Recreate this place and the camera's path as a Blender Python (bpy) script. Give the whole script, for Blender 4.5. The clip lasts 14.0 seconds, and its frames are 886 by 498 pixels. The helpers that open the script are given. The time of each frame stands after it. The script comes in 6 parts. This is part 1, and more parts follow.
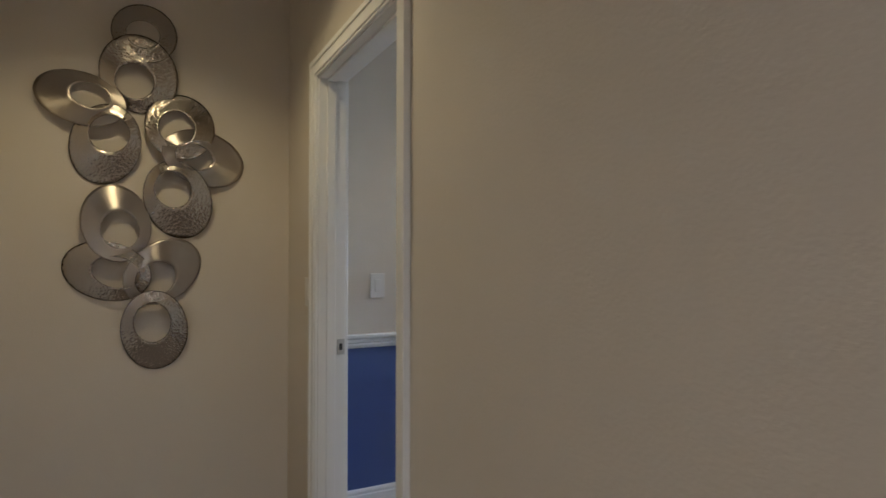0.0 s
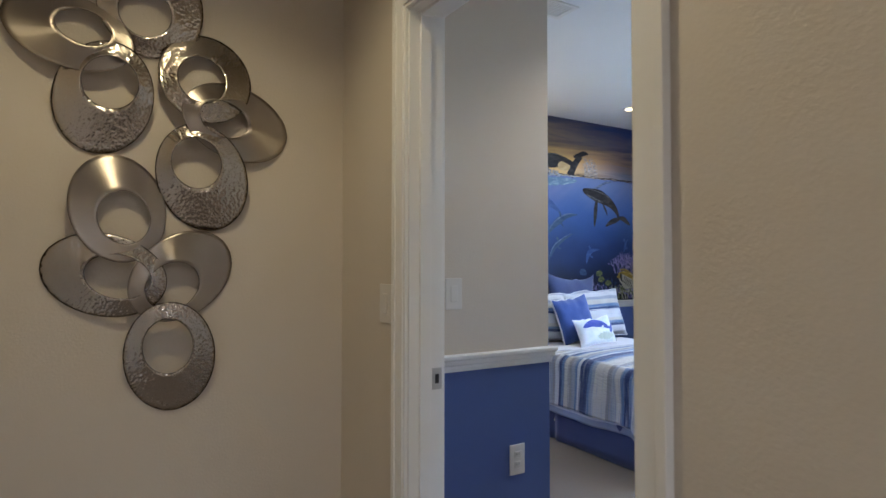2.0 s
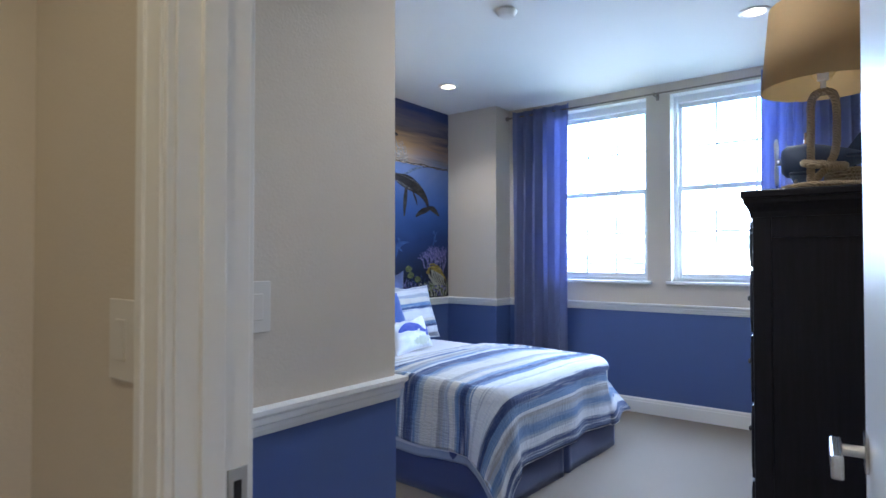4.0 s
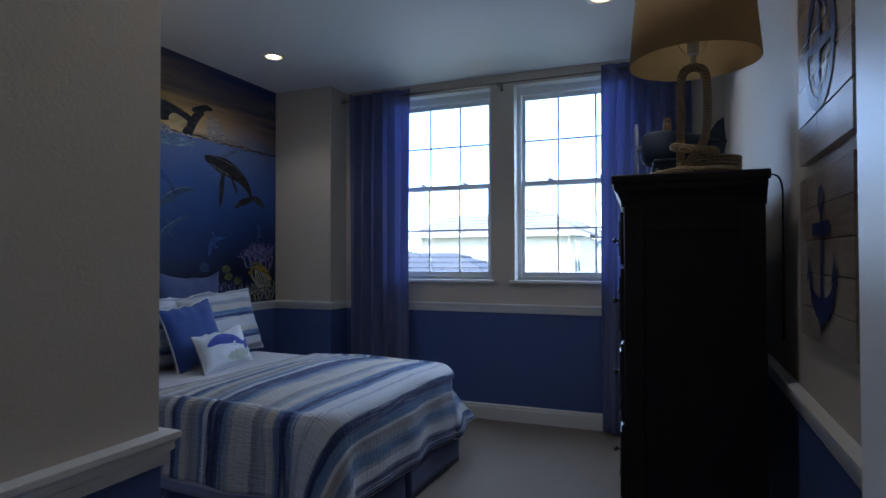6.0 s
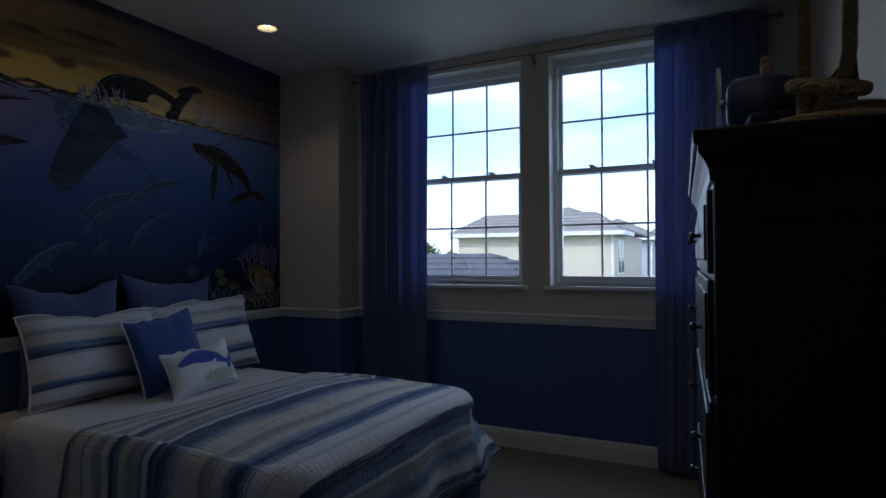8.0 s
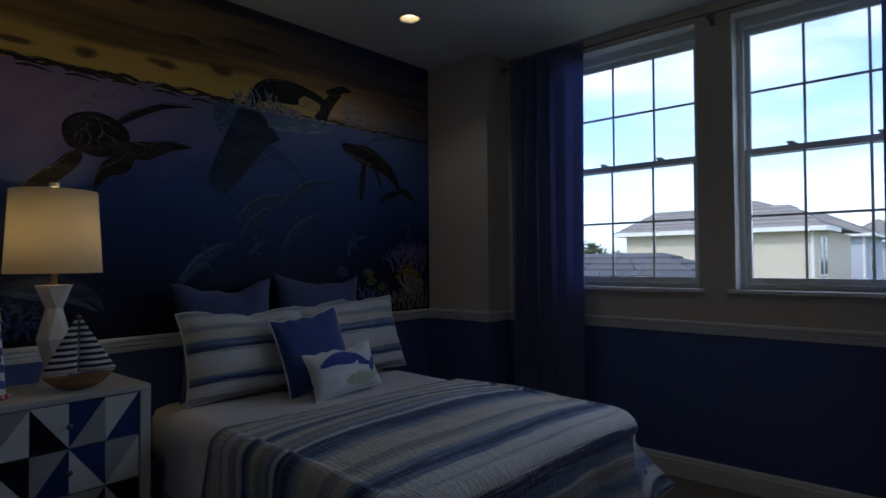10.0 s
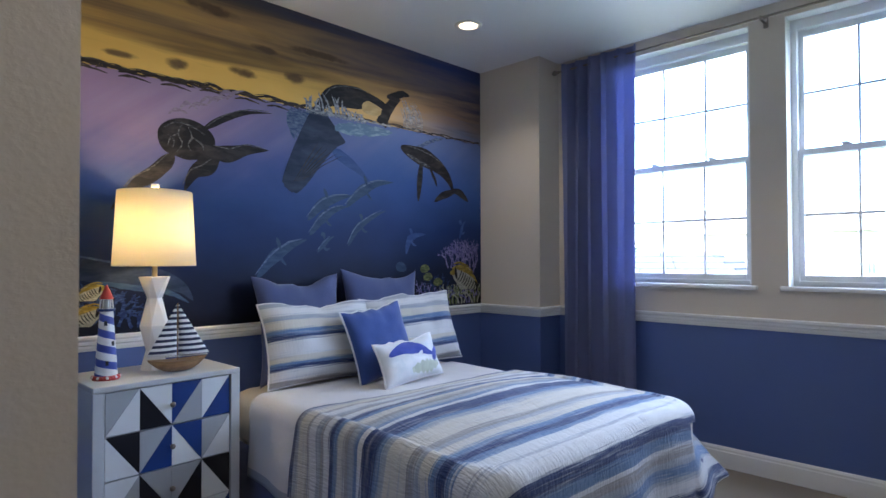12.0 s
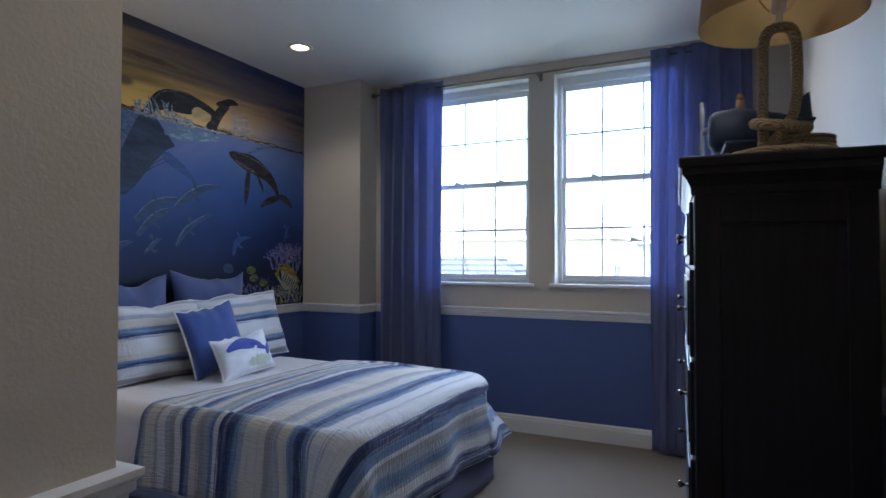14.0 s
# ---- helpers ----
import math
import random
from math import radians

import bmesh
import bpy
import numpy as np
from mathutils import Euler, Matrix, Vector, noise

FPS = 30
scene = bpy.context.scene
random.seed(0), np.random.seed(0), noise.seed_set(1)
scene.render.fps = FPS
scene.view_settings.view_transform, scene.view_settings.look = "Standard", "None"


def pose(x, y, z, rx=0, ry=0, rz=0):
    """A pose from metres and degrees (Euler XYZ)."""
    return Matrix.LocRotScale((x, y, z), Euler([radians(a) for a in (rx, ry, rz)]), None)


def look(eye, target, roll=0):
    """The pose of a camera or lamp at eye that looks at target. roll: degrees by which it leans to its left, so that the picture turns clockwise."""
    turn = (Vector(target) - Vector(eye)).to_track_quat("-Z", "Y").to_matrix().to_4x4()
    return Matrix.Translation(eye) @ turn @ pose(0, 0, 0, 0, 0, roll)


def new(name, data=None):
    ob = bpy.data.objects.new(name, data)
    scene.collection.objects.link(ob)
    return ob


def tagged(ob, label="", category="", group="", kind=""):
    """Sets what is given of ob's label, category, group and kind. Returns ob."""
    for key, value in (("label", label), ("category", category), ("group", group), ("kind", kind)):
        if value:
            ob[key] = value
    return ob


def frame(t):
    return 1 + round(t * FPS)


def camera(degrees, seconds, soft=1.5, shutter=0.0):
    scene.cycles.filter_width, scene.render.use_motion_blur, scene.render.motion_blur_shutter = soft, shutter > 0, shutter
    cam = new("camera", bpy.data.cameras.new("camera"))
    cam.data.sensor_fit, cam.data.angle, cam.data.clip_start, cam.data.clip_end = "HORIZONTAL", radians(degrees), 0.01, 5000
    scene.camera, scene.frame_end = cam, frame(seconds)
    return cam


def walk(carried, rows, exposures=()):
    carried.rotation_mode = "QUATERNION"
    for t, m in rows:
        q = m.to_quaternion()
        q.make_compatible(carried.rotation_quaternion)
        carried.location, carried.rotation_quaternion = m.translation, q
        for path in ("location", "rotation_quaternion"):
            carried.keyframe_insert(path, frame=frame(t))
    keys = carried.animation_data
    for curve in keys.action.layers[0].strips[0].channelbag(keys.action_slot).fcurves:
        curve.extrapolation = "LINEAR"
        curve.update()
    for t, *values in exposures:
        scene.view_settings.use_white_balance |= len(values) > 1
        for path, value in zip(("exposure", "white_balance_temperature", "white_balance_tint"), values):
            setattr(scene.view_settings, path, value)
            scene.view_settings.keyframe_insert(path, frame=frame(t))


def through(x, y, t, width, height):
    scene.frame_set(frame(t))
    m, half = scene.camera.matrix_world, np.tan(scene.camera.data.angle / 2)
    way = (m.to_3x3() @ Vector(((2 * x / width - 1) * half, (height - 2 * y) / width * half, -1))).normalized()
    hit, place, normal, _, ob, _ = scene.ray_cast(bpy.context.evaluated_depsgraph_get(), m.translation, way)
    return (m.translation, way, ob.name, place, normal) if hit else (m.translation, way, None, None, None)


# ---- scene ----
cam = camera(74.68, 14.0, shutter=0.3)
PATH = [
    (0, (1.185, 2.023, 1.303), (2.109, 3.796, 1.339), 0.03),
    (0.5, (1.105, 2.210, 1.299), (1.964, 4.015, 1.349), 0.06),
    (1, (1.036, 2.419, 1.287), (1.907, 4.219, 1.350), 0.26),
    (1.5, (0.994, 2.641, 1.274), (1.967, 4.388, 1.341), 0.26),
    (2, (1.023, 2.866, 1.284), (2.055, 4.579, 1.339), 0.08),
    (2.5, (1.076, 3.099, 1.303), (2.151, 4.785, 1.344), -0.11),
    (3, (1.168, 3.287, 1.293), (2.377, 4.880, 1.328), 0.20),
    (3.5, (1.261, 3.469, 1.287), (2.731, 4.824, 1.319), 0.05),
    (4, (1.428, 3.640, 1.283), (3.014, 4.858, 1.320), -0.02),
    (4.2, (1.499, 3.693, 1.287), (3.114, 4.872, 1.316), -0.32),
    (6.3, (1.961, 3.890, 1.276), (3.824, 4.616, 1.311), -0.09),
    (6.5, (2.021, 3.901, 1.276), (3.882, 4.634, 1.308), -0.13),
    (7, (2.196, 3.942, 1.278), (4.052, 4.687, 1.311), -0.15),
    (9.5, (2.836, 4.082, 1.297), (4.417, 5.306, 1.332), -0.53),
    (10, (2.853, 4.107, 1.276), (4.341, 5.443, 1.317), -0.46),
    (10.5, (2.841, 4.117, 1.259), (4.253, 5.532, 1.306), -0.42),
    (11, (2.814, 4.125, 1.252), (4.183, 5.583, 1.296), -0.33),
    (11.5, (2.744, 4.120, 1.256), (4.109, 5.582, 1.299), -0.35),
    (12, (2.620, 4.109, 1.264), (4.034, 5.523, 1.300), -0.17),
    (12.5, (2.498, 4.079, 1.264), (4.003, 5.397, 1.300), -0.03),
    (13, (2.388, 4.057, 1.245), (4.030, 5.198, 1.289), 0.14),
    (13.5, (2.281, 4.009, 1.254), (4.018, 5.000, 1.297), 0.09),
    (14, (2.146, 3.969, 1.264), (3.953, 4.827, 1.308), 0.11),
]
EXPOSURES = [(0, 2.8, 5560, 11), (1.5, 3.0, 5480, 12), (2, 3.05, 5430, 12), (2.5, 3.05, 5480, 12), (3, 3.05, 5430, 12), (3.5, 3.0, 5380, 12), (4.2, 3.1, 5180, 12), (6.3, 0.7, 5280, 14), (6.5, 0.6, 5280, 14), (7, 0.25, 5330, 14), (9.5, -0.95, 5900, 14), (10, -0.7, 5850, 14), (10.2, -0.1, 5670, 14), (10.5, 1.28, 5670, 14), (11, 1.92, 5670, 14), (11.5, 2.18, 5670, 14), (12, 2.4, 5670, 14), (12.5, 2.47, 5670, 14), (13, 2.55, 5670, 14), (13.5, 2.4, 5670, 14), (14, 1.85, 5670, 14)]
walk(cam, [(t, look(eye, target, roll)) for t, eye, target, roll in PATH], EXPOSURES)

# ---- world, sun, lamps ----
SUN_EL, SUN_AZ = radians(38), radians(200)
world = bpy.data.worlds.new("sky")
scene.world = world
world.use_nodes = True
wn = world.node_tree.nodes
sky = wn.new("ShaderNodeTexSky")
sky.sky_type = "NISHITA"
sky.sun_disc = False
sky.sun_elevation, sky.sun_rotation = SUN_EL, radians(250)
sky.dust_density, sky.air_density = 1.5, 1.0
wt = world.node_tree.links
wc0 = wn.new("ShaderNodeTexCoord")
wmap = wn.new("ShaderNodeMapping")
wmap.inputs["Scale"].default_value = (1.0, 1.0, 3.2)
cloud = wn.new("ShaderNodeTexNoise")
cloud.inputs["Scale"].default_value, cloud.inputs["Detail"].default_value, cloud.inputs["Roughness"].default_value = 2.6, 7.0, 0.58
cover = wn.new("ShaderNodeValToRGB")
cover.color_ramp.elements[0].position, cover.color_ramp.elements[1].position = 0.40, 0.72
cover.color_ramp.elements[0].color = (0.12, 0.12, 0.12, 1.0)
gain = wn.new("ShaderNodeVectorMath")
gain.operation = "MULTIPLY"
gain.inputs[1].default_value = (2.4, 2.95, 3.5)
veil = wn.new("ShaderNodeMix")
veil.data_type = "RGBA"
veil.inputs[7].default_value = (18.0, 19.3, 21.2, 1.0)
wt.new(wc0.outputs["Generated"], wmap.inputs["Vector"])
wt.new(wmap.outputs[0], cloud.inputs["Vector"])
wt.new(cloud.outputs["Fac"], cover.inputs[0])
wt.new(cover.outputs["Color"], veil.inputs[0])
wt.new(sky.outputs[0], gain.inputs[0])
wt.new(gain.outputs[0], veil.inputs[6])
wt.new(veil.outputs[2], wn["Background"].inputs[0])
wn["Background"].inputs[1].default_value = 0.14
sun = new("sun", bpy.data.lights.new("sun", "SUN"))
sun.data.energy, sun.data.angle, sun.data.color = 3.0, radians(0.6), (1.0, 0.95, 0.87)
sun.matrix_world = look((-9, 5, 9), (0, 0, 0))


def lamp(name, place, watts, colour, radius=0.05, spot=0.0):
    data = bpy.data.lights.new(name, "SPOT" if spot else "POINT")
    data.energy, data.color, data.shadow_soft_size = watts, colour, radius
    if spot:
        data.spot_size, data.spot_blend = radians(spot), 0.6
    ob = new(name, data)
    ob.location = place
    return ob


for y in (4.60, 5.69):
    skylight = new("window_daylight", bpy.data.lights.new("window_daylight", "AREA"))
    skylight.data.shape, skylight.data.size, skylight.data.size_y = "RECTANGLE", 0.80, 1.45
    skylight.data.energy, skylight.data.color, skylight.data.spread = 4.4, (0.70, 0.85, 1.0), radians(135)
    skylight.matrix_world = look((6.56, y, 1.90), (5.56, y, 1.44))

WARM = (1.0, 0.88, 0.70)

# ---- materials ----


class Nodes:
    """A material's node tree with short calls."""

    def __init__(self, name):
        self.mat = bpy.data.materials.new(name)
        self.mat.use_nodes = True
        self.tree = self.mat.node_tree
        self.bsdf = self.tree.nodes["Principled BSDF"]
        self.out = self.tree.nodes["Material Output"]

    def add(self, kind, **inputs):
        n = self.tree.nodes.new("ShaderNode" + kind)
        for key, value in inputs.items():
            self.set(n, key, value)
        return n

    def set(self, n, key, value):
        k = int(key[1:]) if key[0] == "i" and key[1:].isdigit() else key
        if isinstance(value, bpy.types.NodeSocket):
            self.tree.links.new(value, n.inputs[k])
        else:
            n.inputs[k].default_value = value

    def coords(self):
        return self.add("TexCoord").outputs["Object"]

    def noise(self, scale, detail=4.0, vector=None, rough=0.55, distortion=0.0):
        n = self.add("TexNoise", Scale=scale, Detail=detail, Roughness=rough, Distortion=distortion)
        self.tree.links.new(vector if vector else self.coords(), n.inputs["Vector"])
        return n.outputs["Fac"]

    def ramp(self, fac, stops, mode="LINEAR"):
        n = self.add("ValToRGB")
        n.color_ramp.interpolation = mode
        e = n.color_ramp.elements
        while len(e) < len(stops):
            e.new(0.5)
        for k, (pos, col) in enumerate(stops):
            e[k].position = pos
            e[k].color = (*col, 1.0) if len(col) == 3 else col
        self.tree.links.new(fac, n.inputs[0])
        return n.outputs["Color"]

    def mix(self, fac, a, b, mode="MIX"):
        n = self.add("Mix")
        n.data_type, n.blend_type = "RGBA", mode
        for i, v in ((0, fac), (6, a), (7, b)):
            if isinstance(v, bpy.types.NodeSocket):
                self.tree.links.new(v, n.inputs[i])
            else:
                n.inputs[i].default_value = (*v, 1.0) if isinstance(v, tuple) and len(v) == 3 else v
        return n.outputs[2]

    def math(self, op, a, b=0.0, c=0.0):
        n = self.add("Math")
        n.operation = op
        for i, v in enumerate((a, b, c)):
            if isinstance(v, bpy.types.NodeSocket):
                self.tree.links.new(v, n.inputs[i])
            else:
                n.inputs[i].default_value = v
        return n.outputs[0]

    def mapping(self, scale=(1, 1, 1), rot=(0, 0, 0), loc=(0, 0, 0), vector=None):
        n = self.add("Mapping", Scale=scale, Rotation=rot, Location=loc)
        self.tree.links.new(vector if vector else self.coords(), n.inputs["Vector"])
        return n.outputs[0]

    def bump(self, height, strength=0.2, distance=0.01):
        n = self.add("Bump", Strength=strength, Distance=distance, Height=height)
        self.tree.links.new(n.outputs[0], self.bsdf.inputs["Normal"])

    def base(self, value):
        self.set(self.bsdf, "Base Color", (*value, 1.0) if isinstance(value, tuple) else value)

    def done(self, rough=0.5, metal=0.0):
        self.set(self.bsdf, "Roughness", rough)
        self.set(self.bsdf, "Metallic", metal)
        return self.mat


def paint(name, colour, rough=0.5, vary=0.06, grain=180.0, relief=0.08, metal=0.0, spread=1.6):
    """Painted or plain surface: slow variation, fine grain, a little relief."""
    n = Nodes(name)
    slow = n.noise(spread, 3.0)
    fine = n.noise(grain, 3.0)
    lo, hi = tuple(c * (1 - vary) for c in colour), tuple(min(1.0, c * (1 + vary)) for c in colour)
    col = n.mix(slow, lo, hi)
    col = n.mix(0.25, col, n.ramp(fine, [(0.3, lo), (0.7, hi)]))
    n.base(col)
    n.bump(fine, relief, 0.002)
    return n.done(n.math("MULTIPLY_ADD", slow, 0.12, rough - 0.06), metal)


# ---- geometry helpers ----
def part(name, bm, material, parent=None, label="", smooth=False):
    me = bpy.data.meshes.new(name)
    bmesh.ops.recalc_face_normals(bm, faces=bm.faces)
    bm.to_mesh(me)
    bm.free()
    if smooth:
        me.shade_smooth()
    for m in material if isinstance(material, (list, tuple)) else [material]:
        me.materials.append(m)
    ob = new(name, me)
    if parent:
        ob.parent = parent
    if label:
        tagged(ob, label)
    return ob


def thing(name, place, label, category, group="", kind="", turn=0.0):
    ob = new(name)
    ob.matrix_world = pose(*place, 0, 0, turn)
    ob.empty_display_size = 0.1
    return tagged(ob, label, category, group, kind)


def box(bm, x0, x1, y0, y1, z0, z1, bevel=0.0, mat=0):
    r = bmesh.ops.create_cube(bm, size=1.0)
    for v in r["verts"]:
        v.co = Vector(((x0 + x1) / 2 + v.co.x * (x1 - x0), (y0 + y1) / 2 + v.co.y * (y1 - y0), (z0 + z1) / 2 + v.co.z * (z1 - z0)))
    faces = list({f for v in r["verts"] for f in v.link_faces})
    for f in faces:
        f.material_index = mat
    if bevel:
        edges = list({e for f in faces for e in f.edges})
        bmesh.ops.bevel(bm, geom=edges, offset=bevel, segments=2, affect="EDGES", profile=0.5)
    return bm


def boxes(*items, bevel=0.0):
    bm = bmesh.new()
    for it in items:
        box(bm, *it, bevel=bevel)
    return bm


def lathe(profile, steps=32, centre=(0, 0)):
    """A turned solid from (radius, height) pairs."""
    bm = bmesh.new()
    rings = []
    for r, z in profile:
        if r < 1e-5:
            rings.append([bm.verts.new((centre[0], centre[1], z))])
        else:
            rings.append([bm.verts.new((centre[0] + r * math.cos(2 * math.pi * k / steps), centre[1] + r * math.sin(2 * math.pi * k / steps), z)) for k in range(steps)])
    for a, b in zip(rings, rings[1:]):
        for k in range(steps):
            q = [a[k % len(a)], a[(k + 1) % len(a)], b[(k + 1) % len(b)], b[k % len(b)]]
            q = list(dict.fromkeys(q))
            if len(q) > 2:
                bm.faces.new(q)
    return bm


def tube(points, radius, steps=10, closed=False, bm=None, taper=None):
    """A round bar along a line of points."""
    bm = bm or bmesh.new()
    pts = [Vector(p) for p in points]
    n = len(pts)
    rings = []
    up = Vector((0.13, 0.21, 0.97))
    for i, p in enumerate(pts):
        a = pts[(i - 1) % n] if closed or i else p
        b = pts[(i + 1) % n] if closed or i < n - 1 else p
        d = (b - a).normalized()
        side = d.cross(up)
        if side.length < 0.05:
            side = d.cross(Vector((1, 0, 0)))
        side.normalize()
        other = side.cross(d)
        up = other
        r = radius * (taper(i / max(1, n - 1)) if taper else 1.0)
        rings.append([bm.verts.new(p + r * (math.cos(2 * math.pi * k / steps) * side + math.sin(2 * math.pi * k / steps) * other)) for k in range(steps)])
    for i in range(n if closed else n - 1):
        a, b = rings[i], rings[(i + 1) % n]
        off = 0
        if closed and i == n - 1:
            off = min(range(steps), key=lambda s: sum((a[k].co - b[(k + s) % steps].co).length for k in range(steps)))
        for k in range(steps):
            bm.faces.new((a[k], a[(k + 1) % steps], b[(k + 1 + off) % steps], b[(k + off) % steps]))
    if not closed:
        bm.faces.new(rings[0])
        bm.faces.new(rings[-1])
    return bm


def curve_points(ctrl, per=8, closed=False):
    """A smooth line through control points (Catmull-Rom)."""
    c = [Vector(p) for p in ctrl]
    n = len(c)
    out = []
    for i in range(n if closed else n - 1):
        p0 = c[(i - 1) % n] if closed or i else c[0]
        p1, p2 = c[i], c[(i + 1) % n]
        p3 = c[(i + 2) % n] if closed or i < n - 2 else c[-1]
        for k in range(per):
            t = k / per
            out.append(0.5 * (2 * p1 + (p2 - p0) * t + (2 * p0 - 5 * p1 + 4 * p2 - p3) * t * t + (3 * p1 - p0 - 3 * p2 + p3) * t ** 3))
    if not closed:
        out.append(c[-1])
    return out


def moulding(path, profile, side=1.0):
    """A profile of (out, height) pairs swept along a plan line, mitred at the corners."""
    bm = bmesh.new()
    pts = [Vector(p) for p in path]
    rings = []
    for i, p in enumerate(pts):
        ns = []
        for a, b in ((i - 1, i), (i, i + 1)):
            if 0 <= a and b < len(pts):
                d = (pts[b] - pts[a]).normalized()
                ns.append(Vector((d.y, -d.x)) * side)
        m = ns[0] if len(ns) == 1 else (ns[0] + ns[1]) / (1 + ns[0].dot(ns[1]))
        rings.append([bm.verts.new((p.x + m.x * o, p.y + m.y * o, z)) for o, z in profile])
    k = len(profile)
    for a, b in zip(rings, rings[1:]):
        for j in range(k):
            bm.faces.new((a[j], a[(j + 1) % k], b[(j + 1) % k], b[j]))
    bm.faces.new(rings[0])
    bm.faces.new(rings[-1])
    return bm

M_WALL = paint("greige_wall_paint", (0.62, 0.55, 0.455), 0.62, 0.03, 115.0, 0.40)
M_CEIL = paint("ceiling_paint", (0.74, 0.73, 0.71), 0.8, 0.02, 120.0, 0.35)
M_TRIM = paint("white_trim_paint", (0.80, 0.78, 0.74), 0.35, 0.03, 90.0, 0.03)
M_BLUE = paint("blue_wall_paint", (0.080, 0.122, 0.30), 0.5, 0.05, 260.0, 0.3)
M_CARPET = paint("cream_carpet", (0.245, 0.205, 0.165), 0.95, 0.10, 420.0, 0.9)

# ---- large structure ----
X_HALL, X_DOOR, X_STUB, X_BUMP, X_WIN = 1.852, 1.972, 2.798, 6.077, 6.33
Y_RIGHT, Y_STUB, Y_ART, Y_MURAL, Y_BUMP = 3.555, 4.885, 5.0, 7.147, 6.579
CEIL, DADO = 2.74, 0.885
DOOR0, DOOR1, DOOR_H = 3.593, 4.444, 2.075
WIN = ((4.118, 5.055), (5.245, 6.135))
SILL, HEAD = 1.105, 2.645



def setting(name, bm, mat, label, category):
    return tagged(part(name, bm, mat), label, category, kind="structure")


setting("floor", boxes((0.3, 6.6, -1.6, 7.4, -0.15, 0.0)), M_CARPET, "cream carpet over the whole floor", "floor")
# (3.38, 4.25) is an unseen, guessed fixture, added to brighten the alcove wall.
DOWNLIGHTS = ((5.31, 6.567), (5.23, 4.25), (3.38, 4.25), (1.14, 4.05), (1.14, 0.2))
cl = bmesh.new()
HOLE = 0.058
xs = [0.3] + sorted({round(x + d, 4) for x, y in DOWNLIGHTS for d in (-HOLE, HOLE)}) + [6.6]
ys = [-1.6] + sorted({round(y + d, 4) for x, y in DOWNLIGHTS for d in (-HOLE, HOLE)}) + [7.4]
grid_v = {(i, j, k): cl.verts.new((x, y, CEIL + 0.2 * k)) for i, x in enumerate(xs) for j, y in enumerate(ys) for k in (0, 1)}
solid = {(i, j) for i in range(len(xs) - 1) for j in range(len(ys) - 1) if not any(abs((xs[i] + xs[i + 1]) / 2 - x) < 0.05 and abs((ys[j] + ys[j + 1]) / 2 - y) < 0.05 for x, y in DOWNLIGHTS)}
for i, j in solid:
    for k in (0, 1):
        cl.faces.new([grid_v[p] for p in ((i, j, k), (i + 1, j, k), (i + 1, j + 1, k), (i, j + 1, k))])
    for di, dj, a, b in ((-1, 0, (i, j), (i, j + 1)), (1, 0, (i + 1, j), (i + 1, j + 1)), (0, -1, (i, j), (i + 1, j)), (0, 1, (i, j + 1), (i + 1, j + 1))):
        if (i + di, j + dj) not in solid:
            cl.faces.new([grid_v[p] for p in ((*a, 0), (*b, 0), (*b, 1), (*a, 1))])
setting("ceiling", cl, M_CEIL, "off-white textured ceiling", "ceiling")
setting("wall_mural", boxes((X_STUB - 0.12, 6.6, Y_MURAL, Y_MURAL + 0.2, 0, CEIL), (X_BUMP, X_WIN, Y_BUMP, Y_MURAL, 0, CEIL)), M_WALL, "greige wall behind the bed with boxed corner", "wall")
wb = bmesh.new()
for y0, y1 in ((Y_RIGHT - 0.2, WIN[0][0]), (WIN[0][1], WIN[1][0]), (WIN[1][1], Y_MURAL)):
    box(wb, X_WIN, X_WIN + 0.205, y0, y1, 0, CEIL)
for y0, y1 in WIN:
    box(wb, X_WIN, X_WIN + 0.205, y0, y1, 0, SILL)
    box(wb, X_WIN, X_WIN + 0.205, y0, y1, HEAD, CEIL)
setting("wall_window", wb, M_WALL, "greige outer wall with two window openings", "wall")
setting("wall_pictures", boxes((X_DOOR, 6.6, Y_RIGHT - 0.15, Y_RIGHT, 0, CEIL)), M_WALL, "greige wall with blue dado behind the dresser", "wall")
setting("wall_door", boxes((X_HALL, X_DOOR, -1.6, DOOR0 - 0.046, 0, CEIL), (X_HALL, X_DOOR, DOOR1 + 0.02, Y_ART, 0, CEIL), (X_HALL, X_DOOR, DOOR0 - 0.046, DOOR1 + 0.02, DOOR_H + 0.02, CEIL)), M_WALL, "greige hallway wall with a doorway", "wall")
setting("wall_alcove", boxes((X_DOOR, X_STUB, Y_STUB, Y_ART, 0, CEIL), (X_STUB - 0.12, X_STUB, Y_ART, Y_MURAL, 0, CEIL)), M_WALL, "greige wall beside the door, corner into the bedroom", "wall")
setting("wall_hall_end", boxes((0.3, X_STUB - 0.12, Y_ART, Y_ART + 0.12, 0, CEIL)), M_WALL, "greige hallway end wall carrying the metal art", "wall")
setting("wall_hall_left", boxes((0.3, 0.42, -1.6, Y_ART, 0, CEIL)), M_WALL, "greige hallway side wall", "wall")
# Unseen wall, added to close the hallway and keep the sun out.
setting("wall_hall_back", boxes((0.3, X_DOOR, -1.75, -1.6, 0, CEIL)), M_WALL, "greige wall closing the hallway, unseen, added", "wall")

